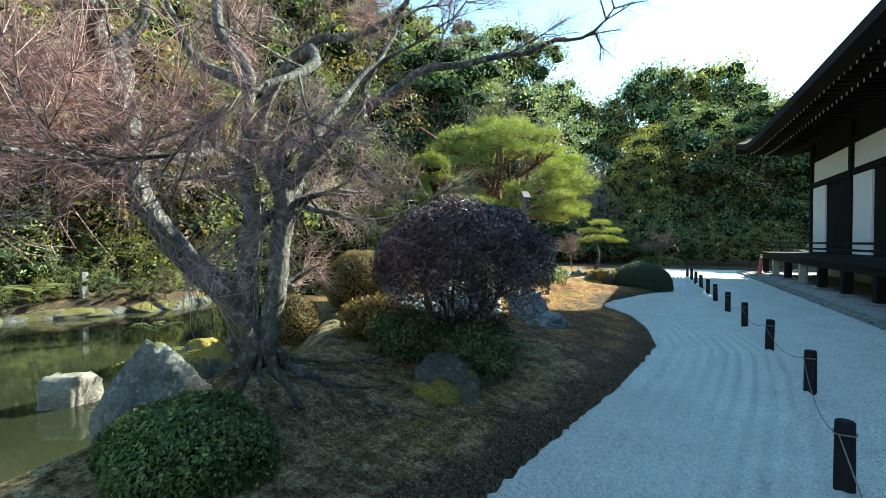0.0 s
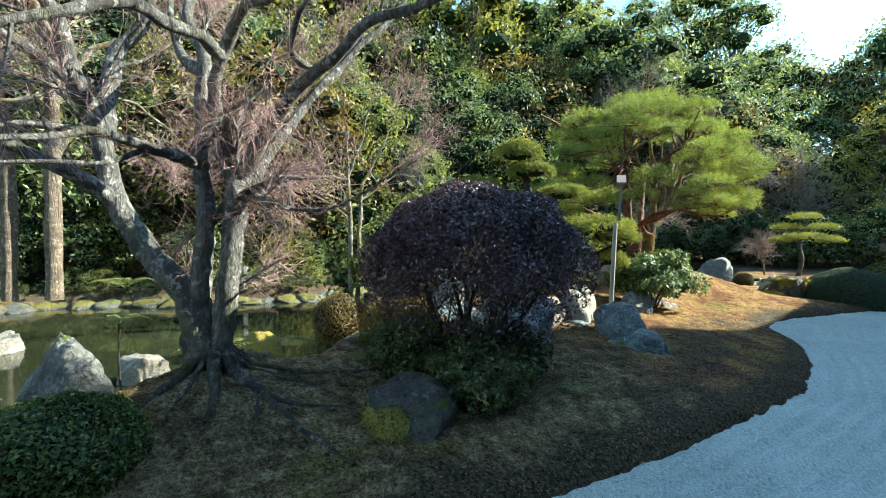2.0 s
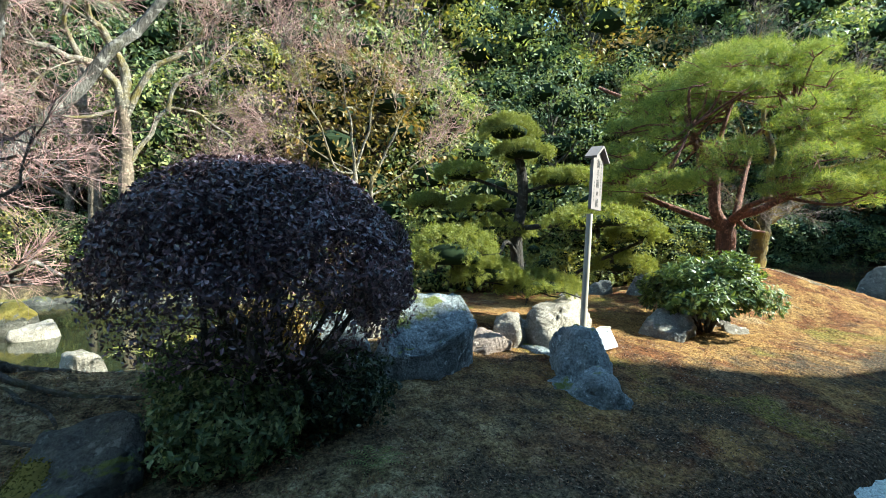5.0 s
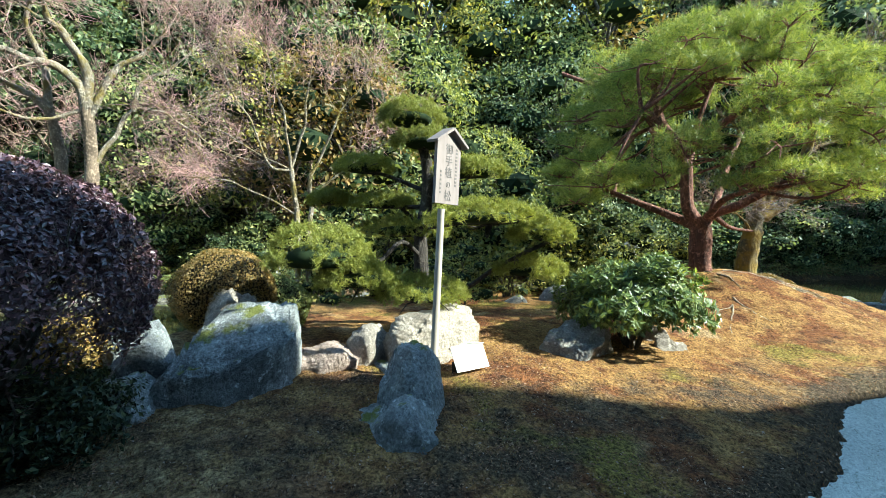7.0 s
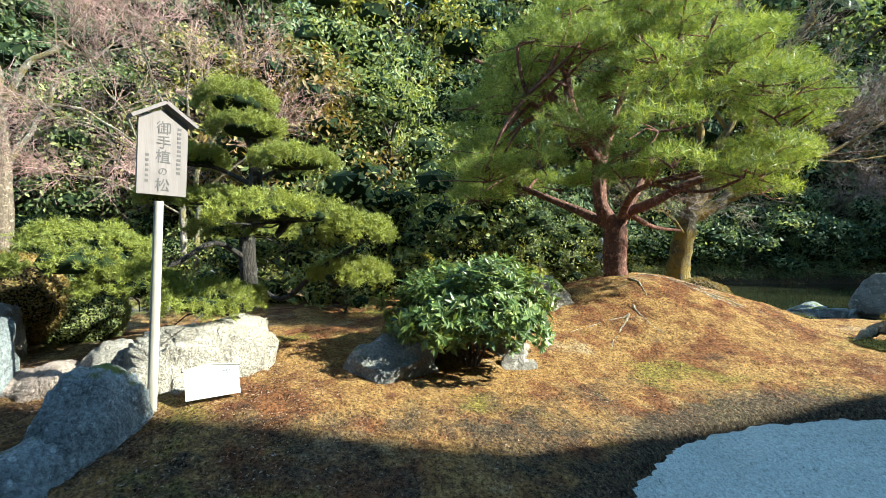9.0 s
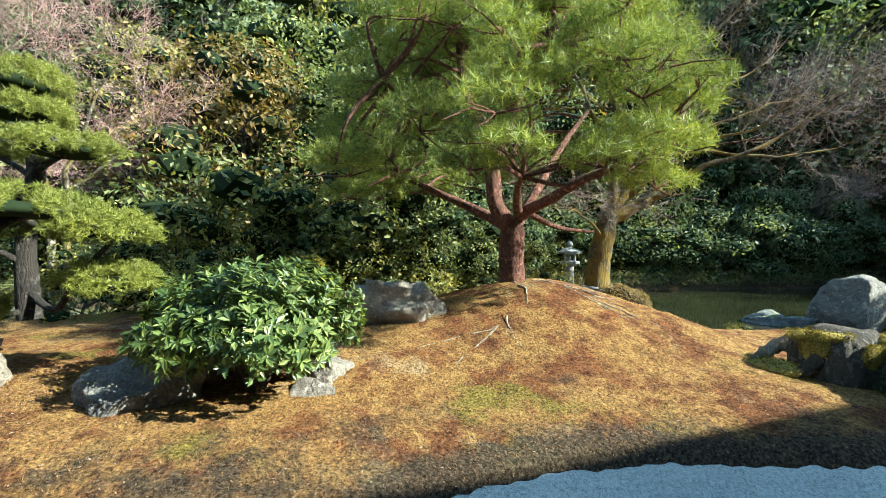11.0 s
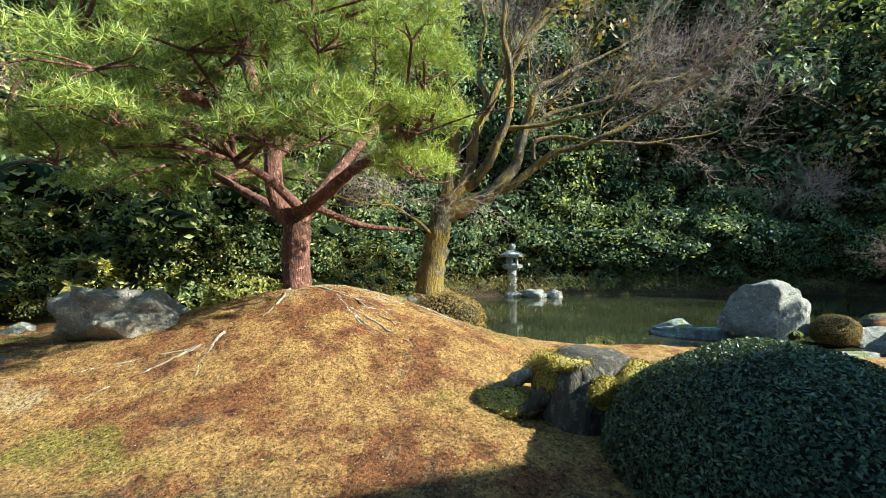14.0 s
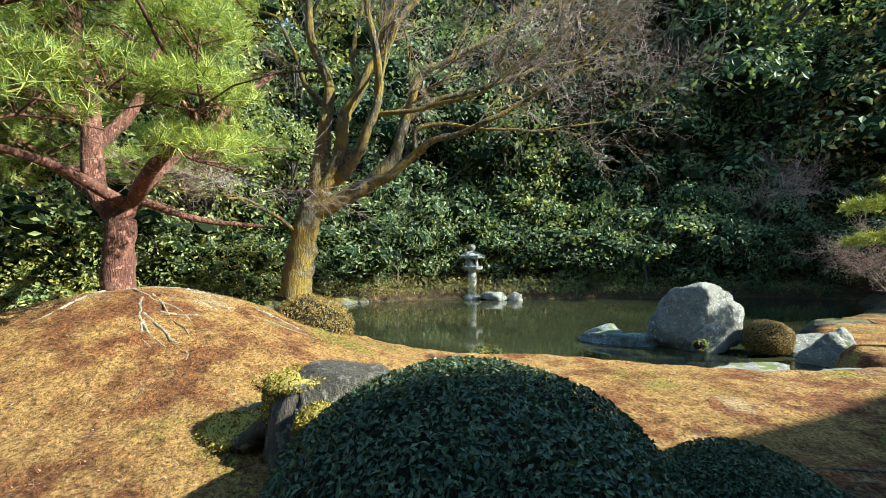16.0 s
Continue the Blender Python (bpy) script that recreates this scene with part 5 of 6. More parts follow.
def writing(text, size, at, parent, mat, rot=(90, 0, 180)):
    cu = bpy.data.curves.new("lettering", "FONT")
    cu.body, cu.size, cu.align_x, cu.align_y, cu.extrude = text, size, "CENTER", "CENTER", 0.0008
    ob = new("lettering", cu)
    ob.data.materials.append(mat)
    ob.parent = parent
    ob.matrix_basis = pose(*at, *rot)
    return ob


for i, ch in enumerate("御手植の松"):
    writing(ch, 0.095 if i != 3 else 0.06, (0.0, 0.0625, 2.285 - zb - 0.096 * i), board, M["ink"])
g = Geo()
for xx, n, z0, z1 in ((-0.095, 11, 2.30, 2.00), (0.095, 6, 2.10, 1.93)):
    for z in np.linspace(z0, z1, n):
        box(g, (xx, 0.0615, z - zb), (0.018 + 0.006 * (n % 2), 0.002, 0.016))
part("small_lettering", g, M["ink"], board, "two columns of small unreadable characters")

e = thing("information_panel", (-2.33, 8.18, ground_z(-2.33, 8.18) - 0.02), "small white slanted information panel with pentagonal top", "sign", turn=-75)
g = Geo()
v = []
for dy in (0, 0.012):
    v += [(-0.18, dy, 0), (0.18, dy, 0), (0.18, dy, 0.21), (0.0, dy, 0.235), (-0.18, dy, 0.21)]
g.add(v, [(0, 1, 2, 3), (9, 8, 7, 6), (0, 5, 6, 1), (1, 6, 7, 2), (2, 7, 8, 3), (3, 8, 9, 4), (4, 9, 5, 0)])
g.add(v, [(0, 3, 4), (5, 9, 6), (9, 8, 6)])
pn = part("panel", g, M["panel"], e)
pn.matrix_basis = pose(0, 0.10, 0.05, 28, 0, 0)
for sd in (-1, 1):
    g = Geo()
    box(g, (0, 0, 0), (0.20, 0.03, 0.012))
    part("cap_strip", g, M["wood_grey"], pn).matrix_basis = pose(sd * 0.095, 0.006, 0.228, 0, sd * 8, 0)
g = Geo()
for xx in (-0.12, 0.12):
    box(g, (xx, -0.02, 0.03), (0.03, 0.03, 0.16))
part("stand", g, M["wood_dark"], e)
g = Geo()
for k in range(3):
    for z in np.linspace(0.18, 0.09, 6 - k):
        box(g, (-0.12 + 0.020 * k, 0.0135, z), (0.010, 0.002, 0.010))
ob = part("lettering", g, M["ink"], pn, "columns of small unreadable characters")

# ---------- stone lantern ----------
e = thing("stone_lantern", (-15.2, 22.2, WATER), "tall granite garden lantern standing in the pond", "lantern")
g = Geo(); lathe(g, [(0.34, -0.2), (0.36, 0.10), (0.30, 0.16), (0.24, 0.20)], n=12); part("base", g, M["granite"], e)
g = Geo(); lathe(g, [(0.18, 0.2), (0.165, 0.6), (0.18, 0.66), (0.165, 0.72), (0.17, 1.08)], n=16); part("shaft", g, M["granite"], e, "", True)
g = Geo(); lathe(g, [(0.20, 1.08), (0.40, 1.16), (0.42, 1.26), (0.34, 1.28)], n=6); part("platform", g, M["granite"], e)
g = Geo()
for k in range(6):
    a = radians(60 * k + 30)
    box(g, (0.22 * math.cos(a), 0.22 * math.sin(a), 1.42), (0.07, 0.07, 0.30), 60 * k + 30)
    if k % 2:
        b2 = radians(60 * k)
        box(g, (0.2 * math.cos(b2), 0.2 * math.sin(b2), 1.42), (0.03, 0.20, 0.28), 60 * k)
lathe(g, [(0.22, 1.28), (0.22, 1.32)], n=6); lathe(g, [(0.22, 1.53), (0.22, 1.57)], n=6)
part("fire_box", g, M["granite"], e)
g = Geo(); lathe(g, [(0.30, 1.57), (0.50, 1.60), (0.53, 1.68), (0.44, 1.70), (0.26, 1.80), (0.12, 1.86)], n=6); part("cap", g, M["granite"], e)
g = Geo(); lathe(g, [(0.07, 1.86), (0.12, 1.92), (0.14, 2.0), (0.11, 2.07), (0.03, 2.13)], n=14); part("finial", g, M["granite"], e, "", True)

# ---------- rope posts ----------
POSTS = [(1.09, 3.72), (1.46, 5.98), (1.49, 8.09), (1.49, 10.18), (1.45, 12.16), (1.41, 14.2), (1.39, 16.0), (1.35, 17.9), (1.32, 19.8), (1.29, 21.7), (1.22, 23.4)]
g = Geo()
lathe(g, [(0.058, -0.12), (0.056, 0.2), (0.054, 0.43), (0.046, 0.44)], n=14)
first = thing("rope_post", (*POSTS[0], 0), "short blackened wooden post with a thin rope", "post", "posts of the rope barrier")
part("post", g, M["wood_black"], first, "", True)
g = Geo()
a = np.linspace(0, 2 * np.pi, 17)
tube(g, np.c_[0.06 * np.cos(a), 0.06 * np.sin(a), 0.36 + 0.004 * np.sin(3 * a)], 0.006, 0.006, 5)
part("rope_loop", g, M["rope"], first)
for p in POSTS[1:]:
    copy_thing(first, pose(*p, 0, 0, 1.5 * math.sin(p[1]), 40 * p[1]))
g = Geo()
for (x0, y0), (x1, y1) in zip(POSTS, POSTS[1:]):
    u = np.linspace(0, 1, 12)
    tube(g, np.c_[x0 + (x1 - x0) * u - 0.06, y0 + (y1 - y0) * u, 0.36 - 0.13 * (1 - (2 * u - 1) ** 2)], 0.004, 0.004, 4)
u = np.linspace(0, 1, 10)
tube(g, np.c_[1.05 - 0.3 * u, 3.70 - 2.2 * u, 0.36 - 0.3 * u], 0.005, 0.005, 4)
tagged(part("rope", g, M["rope"]), "thin straw rope slung between the posts", "rope")

# ---------- temple hall ----------
hall = thing("temple_hall", (5.0, 15, 0), "dark timber temple hall with white panels and deep eaves", "building")
O = np.array([5.0, 15, 0])
Y0, Y1 = -14.0, 28.0


def hall_part(name, build, mat, label="", smooth=False):
    g = Geo()
    build(g)
    g.v = [v - O for v in g.v]
    return part(name, g, M[mat], hall, label, smooth)


def span(g, x0, x1, y0, y1, z0, z1):
    box(g, ((x0 + x1) / 2, (y0 + y1) / 2, (z0 + z1) / 2), (x1 - x0, y1 - y0, z1 - z0))


hall_part("stone_terrace", lambda g: span(g, 3.85, 14, Y0 - 2, 27.5, -0.2, 0.10), "paving")
hall_part("kerb", lambda g: span(g, 3.66, 3.85, Y0 - 2, 27.5, -0.2, 0.07), "rock_blue", "dark stone kerb")
hall_part("veranda_floor", lambda g: span(g, 4.45, 7.0, Y0, 26.2, 0.98, 1.10), "wood_dark")
hall_part("veranda_beam", lambda g: span(g, 4.52, 4.70, Y0, 26.1, 0.78, 0.98), "wood_dark")
for k in range(19):
    y = 26.0 - 2.05 * k
    hall_part("pillar", lambda g: span(g, 4.50, 4.72, y - 0.11, y + 0.11, 0.16, 0.80), "wood_grey" if k in (1, 3) else "wood_dark")
    hall_part("foot_stone", lambda g: span(g, 4.40, 4.82, y - 0.2, y + 0.2, 0.09, 0.17), "paving")
for z in (1.32, 1.50):
    hall_part("rail", lambda g: span(g, 4.56, 4.63, Y0, 26.2, z, z + 0.06), "wood_dark")
hall_part("under_wall", lambda g: span(g, 6.7, 6.9, Y0, 26, 0.1, 0.98), "plaster")
WX = 6.2
hall_part("timber_wall", lambda g: span(g, WX + 0.06, WX + 0.3, Y0, 25.5, 1.10, 5.9), "wood_dark")
hall_part("end_wall", lambda g: span(g, WX + 0.3, 13.5, 25.2, 25.5, 1.10, 5.9), "wood_dark")
hall_part("lintel", lambda g: span(g, WX - 0.04, WX + 0.08, Y0, 25.5, 3.92, 4.14), "wood_dark")
hall_part("top_beam", lambda g: span(g, WX - 0.05, WX + 0.08, Y0, 25.5, 5.02, 5.25), "wood_dark")
for k in range(9):
    y = 25.4 - 4.55 * k
    hall_part("column", lambda g: span(g, WX - 0.08, WX + 0.10, y - 0.12, y + 0.12, 1.10, 5.9), "wood_dark")
    hall_part("frieze_panel", lambda g: span(g, WX + 0.02, WX + 0.065, y - 4.40, y - 0.15, 4.14, 5.02), "plaster", "white plaster panel")
    hall_part("sliding_screen", lambda g: span(g, WX + 0.0, WX + 0.065, y - 1.7, y - 0.12, 1.14, 3.90), "paper", "white paper sliding screen")


def roof_shell(g):
    prof = [(4.05, 6.18), (4.05, 6.46), (5.2, 7.15), (6.9, 8.7)]
    under = [(4.05, 6.18), (6.2, 5.9)]
    ys = np.linspace(-22, 31.2, 60)
    lift = 0.75 * ease((ys - 25.5) / 6.5) ** 1.6
    for pr in (prof, under):
        v, f = [], []
        for y, l in zip(ys, lift):
            for x, z in pr:
                v.append((x, min(y, 31.2 - (x - 4.05) * 0.95), z + l * (1 if x < 4.2 else 0.5 if x < 6 else 0)))
        n = len(pr)
        for i in range(len(ys) - 1):
            for j in range(n - 1):
                f.append((i * n + j, i * n + j + 1, (i + 1) * n + j + 1, (i + 1) * n + j))
        g.add(v, f)


hall_part("eaves_roof", roof_shell, "roof")
hall_part("end_eaves", lambda g: g.add([(4.05, 31.2, 6.9), (14.5, 31.2, 6.4), (11.7, 28.5, 8.7), (6.9, 28.5, 8.7), (4.05, 31.2, 6.6), (14.5, 31.2, 6.1), (13.0, 25.4, 5.9), (6.2, 25.4, 5.9)],
                                       [(0, 1, 2, 3), (4, 7, 6, 5), (0, 4, 5, 1)]), "roof")
# Unseen upper roof, added and shaped only to shade the near bank.
hall_part("unseen_shade_roof", lambda g: g.add([(8.2, -22, 8.5), (8.2, 26.2, 8.5), (9.2, 25.35, 15.3), (9.2, -22, 15.3), (12.2, 26.2, 8.2), (12.2, -22, 8.2)],
                                       [(0, 1, 2, 3), (3, 2, 4, 5), (1, 4, 2, 2)][:2]) or g.add([(8.2, 26.2, 8.5), (12.2, 26.2, 8.2), (9.2, 25.35, 15.3)], [(0, 1, 2)]), "roof")
for row, (xx, zz, step) in enumerate(((4.5, 6.12, 0.42), (5.05, 5.98, 0.42))):
    for k in range(76):
        y = 29.6 - row * 0.8 - k * step
        l = 0.6 * float(ease((y - 25.5) / 6.5)) ** 1.6
        hall_part("rafter", lambda g: box(g, (xx + 0.75, y, zz - 0.02 + l * 0.6), (1.5, 0.10, 0.12)), "wood_dark")
        hall_part("rafter_end", lambda g: box(g, (xx - 0.006, y, zz - 0.02 + l * 0.6), (0.012, 0.085, 0.10)), "white_paint", "white-painted rafter end")
cone = thing("traffic_cone", (4.3, 25.4, 0.1), "red plastic cone under the veranda edge", "cone")
g = Geo(); lathe(g, [(0.2, 0), (0.2, 0.03), (0.12, 0.04), (0.04, 0.6), (0.03, 0.62)], n=14); part("body", g, M["cone"], cone, "", True)

# ---------- woods ----------


def crown_tree(name, h, w, n, leaf, mat, bark, label, seed, clumps=26, ratio=0.5, trunk=True, squash=0.62):
    """An evergreen: tapered trunk and limbs under a crown of leafy clumps with gaps."""
    rng = np.random.default_rng(seed)
    e = thing(name, (0, 0, -200), label, "tree")
    g = Geo()
    tube(g, smooth_path([(0, 0, -0.5), (0.1, 0.05, h * 0.3), (rng.normal() * 0.3, rng.normal() * 0.3, h * 0.6), (0, 0, h * 0.9)], 4), h * 0.022, h * 0.006, 8, 0.05, rng)
    lf, dark = Geo(), Geo()
    for k in range(clumps):
        u = (k + 0.5) / clumps
        z = h * (0.20 + 0.78 * u)
        rad = w * 0.5 * math.sin(min(1, 0.25 + 0.75 * (1 - abs(2 * u - 0.85))) * math.pi / 2) * rng.uniform(0.55, 1.0)
        a = k * 2.4 + rng.normal() * 0.3
        c = np.array([rad * math.cos(a), rad * math.sin(a), z + rng.normal() * h * 0.03])
        if trunk:
            tube(g, [(0, 0, max(0.3, z - h * 0.16)), c * [0.5, 0.5, 0] + [0, 0, z - h * 0.05], c], h * 0.008, h * 0.002, 5)
        s = w * rng.uniform(0.15, 0.25)
        p, nr = on_shell(n // clumps, c, (s, s, s * squash), rng, -0.75, 0.6)
        p = lumps(p, c, 0.45, 1.2 / s, seed + k)
        leaves(lf, p, nr + np.array([0.15, 0.2, 0.35]), leaf, ratio, rng, 0.7)
        # Dark blob in each clump paints the shade seen through leaf gaps.
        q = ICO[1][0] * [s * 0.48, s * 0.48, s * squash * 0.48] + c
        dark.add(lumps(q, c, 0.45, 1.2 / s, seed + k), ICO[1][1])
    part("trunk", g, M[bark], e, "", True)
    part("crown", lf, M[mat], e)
    part("crown_shade_filler", dark, M["inner_shade"], e, "dark filler painting the shade inside the foliage")
    return e


KINDS = [
    crown_tree("evergreen_tree", 11, 7.5, 8600, 0.112, "leaf_dark", "bark_dark", "dark glossy evergreen tree of the wooded hill", 51, 30),
    crown_tree("evergreen_tree", 10, 7.0, 8600, 0.112, "leaf_mid", "bark_dark", "green leafy tree of the wooded hill", 52, 34),
    crown_tree("evergreen_tree", 12, 7.0, 8600, 0.112, "leaf_yellow", "bark_dark", "yellow-green tree of the wooded hill", 53, 32),
    crown_tree("evergreen_tree", 9, 7.5, 8600, 0.112, "leaf_gold", "bark_dark", "olive-gold tree of the wooded hill", 54, 28),
    crown_tree("evergreen_tree", 13, 6.5, 8600, 0.112, "leaf_dark", "bark_dark", "tall dark evergreen of the wooded hill", 55, 36),
]


def bare_tree_kind(h, w, seed, twig, n, label):
    rng = np.random.default_rng(seed)
    e = thing("bare_tree", (0, 0, -200), label, "tree")
    g, tips = Geo(), []
    b = Geo()
    trunk = smooth_path([(0, 0, -0.3), (rng.normal() * 0.1, 0.1, h * 0.2), (rng.normal() * 0.2, 0, h * 0.42)], 4)
    tube(g, trunk, h * 0.02, h * 0.014, 8, 0.05, rng)
    for k in range(6):
        a = k * 1.05 + rng.random() * 0.5
        d = np.array([math.cos(a) * w / h, math.sin(a) * w / h, 0.55 + 0.5 * rng.random()])
        branching(b, trunk[-1 - (k % 3)], d / np.linalg.norm(d), h * 0.38, h * 0.009, 2, rng, tips, 0.75)
    part("trunk", g, M["bark_tan"], e, "", True)
    part("branchwork", b, M["bark_tan"], e, "", True)
    t = Geo()
    twigs(t, tips, rng, n, h * 0.075, h * 0.0008, 0.6)
    part("crown", t, M[twig], e, "haze of fine twigs")
    return e


BARE = [bare_tree_kind(7, 6, 61, "twig_pink", 1900, "bare pinkish-twigged tree beyond the pond"),
        bare_tree_kind(6, 5.5, 62, "twig_pink", 1800, "bare pinkish-twigged tree beyond the pond"),
        bare_tree_kind(8, 7, 63, "twig_grey", 1800, "bare grey-twigged tree beyond the pond")]
BUSH = [crown_tree("evergreen_shrub", 2.6, 3.2, 2700, 0.055, m, "bark_dark", lab, 70 + i, 14) for i, (m, lab) in enumerate((
    ("leaf_dark", "dark glossy shrub on the pond bank"), ("leaf_mid", "green shrub on the pond bank"), ("leaf_yellow", "yellow-green shrub on the pond bank")))]


def plant(kind, x, y, s, turn, group="", sz=None):
    ob = copy_thing(kind, pose(x, y, ground_z(x, y) - 0.1, 0, 0, turn))
    ob.scale = (s, s, sz or s)
    if group:
        ob["group"] = group
    return ob


rng = np.random.default_rng(81)
for ring, (R, step) in enumerate(((24, 4.0), (29.5, 4.2), (36, 5.2), (45, 7.0))):
    a = 62.0
    while a < 228:
        aa = radians(a + rng.normal() * 1.0)
        rr = R + rng.normal() * 1.2
        x, y = rr * math.cos(aa), 10 + rr * math.sin(aa)
        far = float(np.interp(y, FAR_Y, FAR_X)) if y < 36 else -6.0
        ok = (x < far - 2.5 or y > 40) and not (x > 2.5 and y < 42)
        if 94 < a < 98 and ring > 2:
            ok = False
        if ok and not (ring == 3 and a > 106):
            w = [0.22, 0.3, 0.2, 0.1, 0.18] if a > 140 else [0.3, 0.22, 0.16, 0.12, 0.2]
            kind = KINDS[rng.choice(5, p=w)]
            s = rng.uniform(0.85, 1.2) * (1.4 if a > 103 else 0.7 if a > 90 else 1.05) * (0.75 if ring == 0 else 1.0)
            plant(kind, x, y, s, rng.uniform(0, 360), "trees of the wooded hill")
        a += math.degrees(step / R) * rng.uniform(0.85, 1.15)
for az, dist, el, k in ((104, 62, 23.5, 4), (108, 60, 25, 1), (112.5, 60, 25.5, 0), (117, 56, 26, 2), (122, 52, 26, 1), (127, 52, 26.5, 0), (133, 50, 26, 2), (140, 50, 26, 4), (148, 50, 25, 1),
                        (100.5, 70, 18, 0), (95.5, 80, 15.5, 3), (92.8, 80, 18.0, 1), (90.2, 82, 19.0, 0), (87.5, 80, 18.6, 2), (84.8, 82, 18.4, 1), (82, 80, 16.5, 4), (79.5, 80, 14.0, 3), (98, 70, 12, 0)):
    x, y = dist * math.cos(radians(az)), dist * math.sin(radians(az))
    tall = (11, 10, 12, 9, 13)[k]
    sz = (1.58 + dist * math.tan(radians(el)) - ground_z(x, y)) / tall
    plant(KINDS[k], x, y, min(sz, dist / 38), az * 53, "trees of the wooded hill", sz)
for x, y, k, s in ((-16.5, 6.6, 0, 0.9), (-20.5, 4.5, 0, 1.2), (-19.5, -0.5, 0, 1.3), (-13.6, 34.5, 0, 0.85), (-5.0, 38, 2, 0.9)):
    plant(BARE[k], x, y, s, x * 37 + y * 11, "bare trees beyond the pond")
for i in range(44):
    t = i / 43
    y = -4 + 41 * t
    x = float(np.interp(y, FAR_Y, FAR_X)) - 1.2 - 1.8 * rng.random()
    plant(BUSH[[0, 1, 0, 2, 1][i % 5]], x, y, rng.uniform(0.55, 1.0), rng.uniform(0, 360), "shrubs of the far bank")
# Lighter leaf kinds paint in the sun that the pine keeps off here.
for x, y, k, s in ((-7.2, 9.8, 2, 0.6), (-7.6, 11.2, 1, 0.8), (-7.0, 12.6, 2, 0.6), (-6.8, 13.6, 1, 0.6), (-6.6, 14.4, 1, 0.55), (-6.2, 15.0, 2, 0.42), (-7.9, 8.8, 1, 0.8), (-6.3, 10.9, 2, 0.36), (-8.2, 10.3, 2, 1.2), (-7.4, 13.0, 1, 0.7), (-7.9, 12.2, 1, 1.3), (-5.6, 9.6, 1, 0.4), (-7.6, 7.6, 2, 0.6), (-8.3, 9.4, 1, 1.4)):
    plant(BUSH[k], x, y, s, x * 50, "shrubs behind the mound")
for i in range(46):
    aa = radians(88 + 125 * (i + rng.random()) / 46)
    rr = 22.5 + 11 * rng.random()
    x, y = rr * math.cos(aa), 10 + rr * math.sin(aa)
    if x < float(np.interp(y, FAR_Y, FAR_X)) - 2.5 or y > 36.5:
        plant(BUSH[[0, 1, 0, 2, 1][i % 5]], x, y, rng.uniform(0.9, 1.6), rng.uniform(0, 360), "undergrowth of the wooded hill")
OVER = crown_tree("overhanging_shrub", 2.8, 3.4, 4800, 0.062, "leaf_dark", "bark_dark", "dark glossy shrub overhanging the pond", 77, 22)
for i in range(20):
    y = 15.5 + 1.0 * i
    x = float(np.interp(y, FAR_Y, FAR_X)) - 0.9 - 0.9 * (i % 2) - 1.5 * (19.6 < y < 25.6)
    plant(OVER, x, y, 0.8 + 0.35 * (i % 3), i * 67, "overhanging shrubs of the far bank", 0.9 + 0.3 * ((i * 2) % 3))
for i in range(30):
    y = 0.5 + 0.62 * i
    x = float(np.interp(y, FAR_Y, FAR_X)) - 0.35 - 0.5 * rng.random()
    plant(BUSH[[1, 2, 1, 0][i % 4]], x, y, rng.uniform(0.16, 0.34), rng.uniform(0, 360), "low plants along the far bank")
for i in range(14):
    plant(BUSH[i % 2], -8 + 1.7 * i, 43 + 1.5 * math.sin(i * 2.3), rng.uniform(1.6, 2.3), i * 50, "hedge of shrubs at the wood's edge")
for i in range(9):
    plant(KINDS[[2, 0, 3, 1, 2][i % 5]], 0.5 + 2.3 * i, 47 + 3 * math.sin(i * 1.9), rng.uniform(0.95, 1.25), i * 77, "trees of the wooded hill")
for x, y, k, s in ((-16.4, 9.6, 3, 0.95), (-16.0, 12.8, 1, 0.80), (-17.2, 6.2, 2, 0.75), (-15.9, 15.6, 1, 0.62), (-17.6, 3.2, 1, 0.75), (-19.5, 11.2, 1, 1.1), (-13.8, 38.0, 0, 1.0), (-10.2, 39.5, 4, 1.0), (-16.4, 33.5, 4, 1.1), (-7.6, 40.5, 0, 0.85), (-12.4, 42, 1, 1.2), (-17.5, 29.0, 0, 1.0), (-17.3, 25.5, 1, 0.8), (-18.2, 20.5, 0, 0.9)):
    plant(KINDS[k], x, y, s, x * 41, "trees of the wooded hill")
for i in range(12):
    plant(BUSH[i % 2], -14.5 + 1.0 * i, 36.2 + 0.7 * math.sin(i * 2.1), rng.uniform(0.7, 1.2), i * 63, "shrubs at the pond's end")
for i in range(16):
    x = -7 + i * 0.95
    plant(BUSH[i % 3], x, 34.5 + 1.5 * math.sin(i * 1.7), rng.uniform(0.7, 1.3), i * 70, "shrubs at the end of the court")

# ---------- surface roots on the mound and round the maple ----------


def root(pts, r, mat, label):
    p = smooth_path([(x, y, ground_z(x, y) + dz) for x, y, dz in pts], 6)
    p[:, 2] = np.maximum(p[:, 2], height(p[:, 0], p[:, 1]) - 0.004)
    g = Geo()
    tube(g, p, r, r * 0.35, 7, 0.08)
    return tagged(part("root", g, M[mat], smooth=True), label, "root", "surface roots")


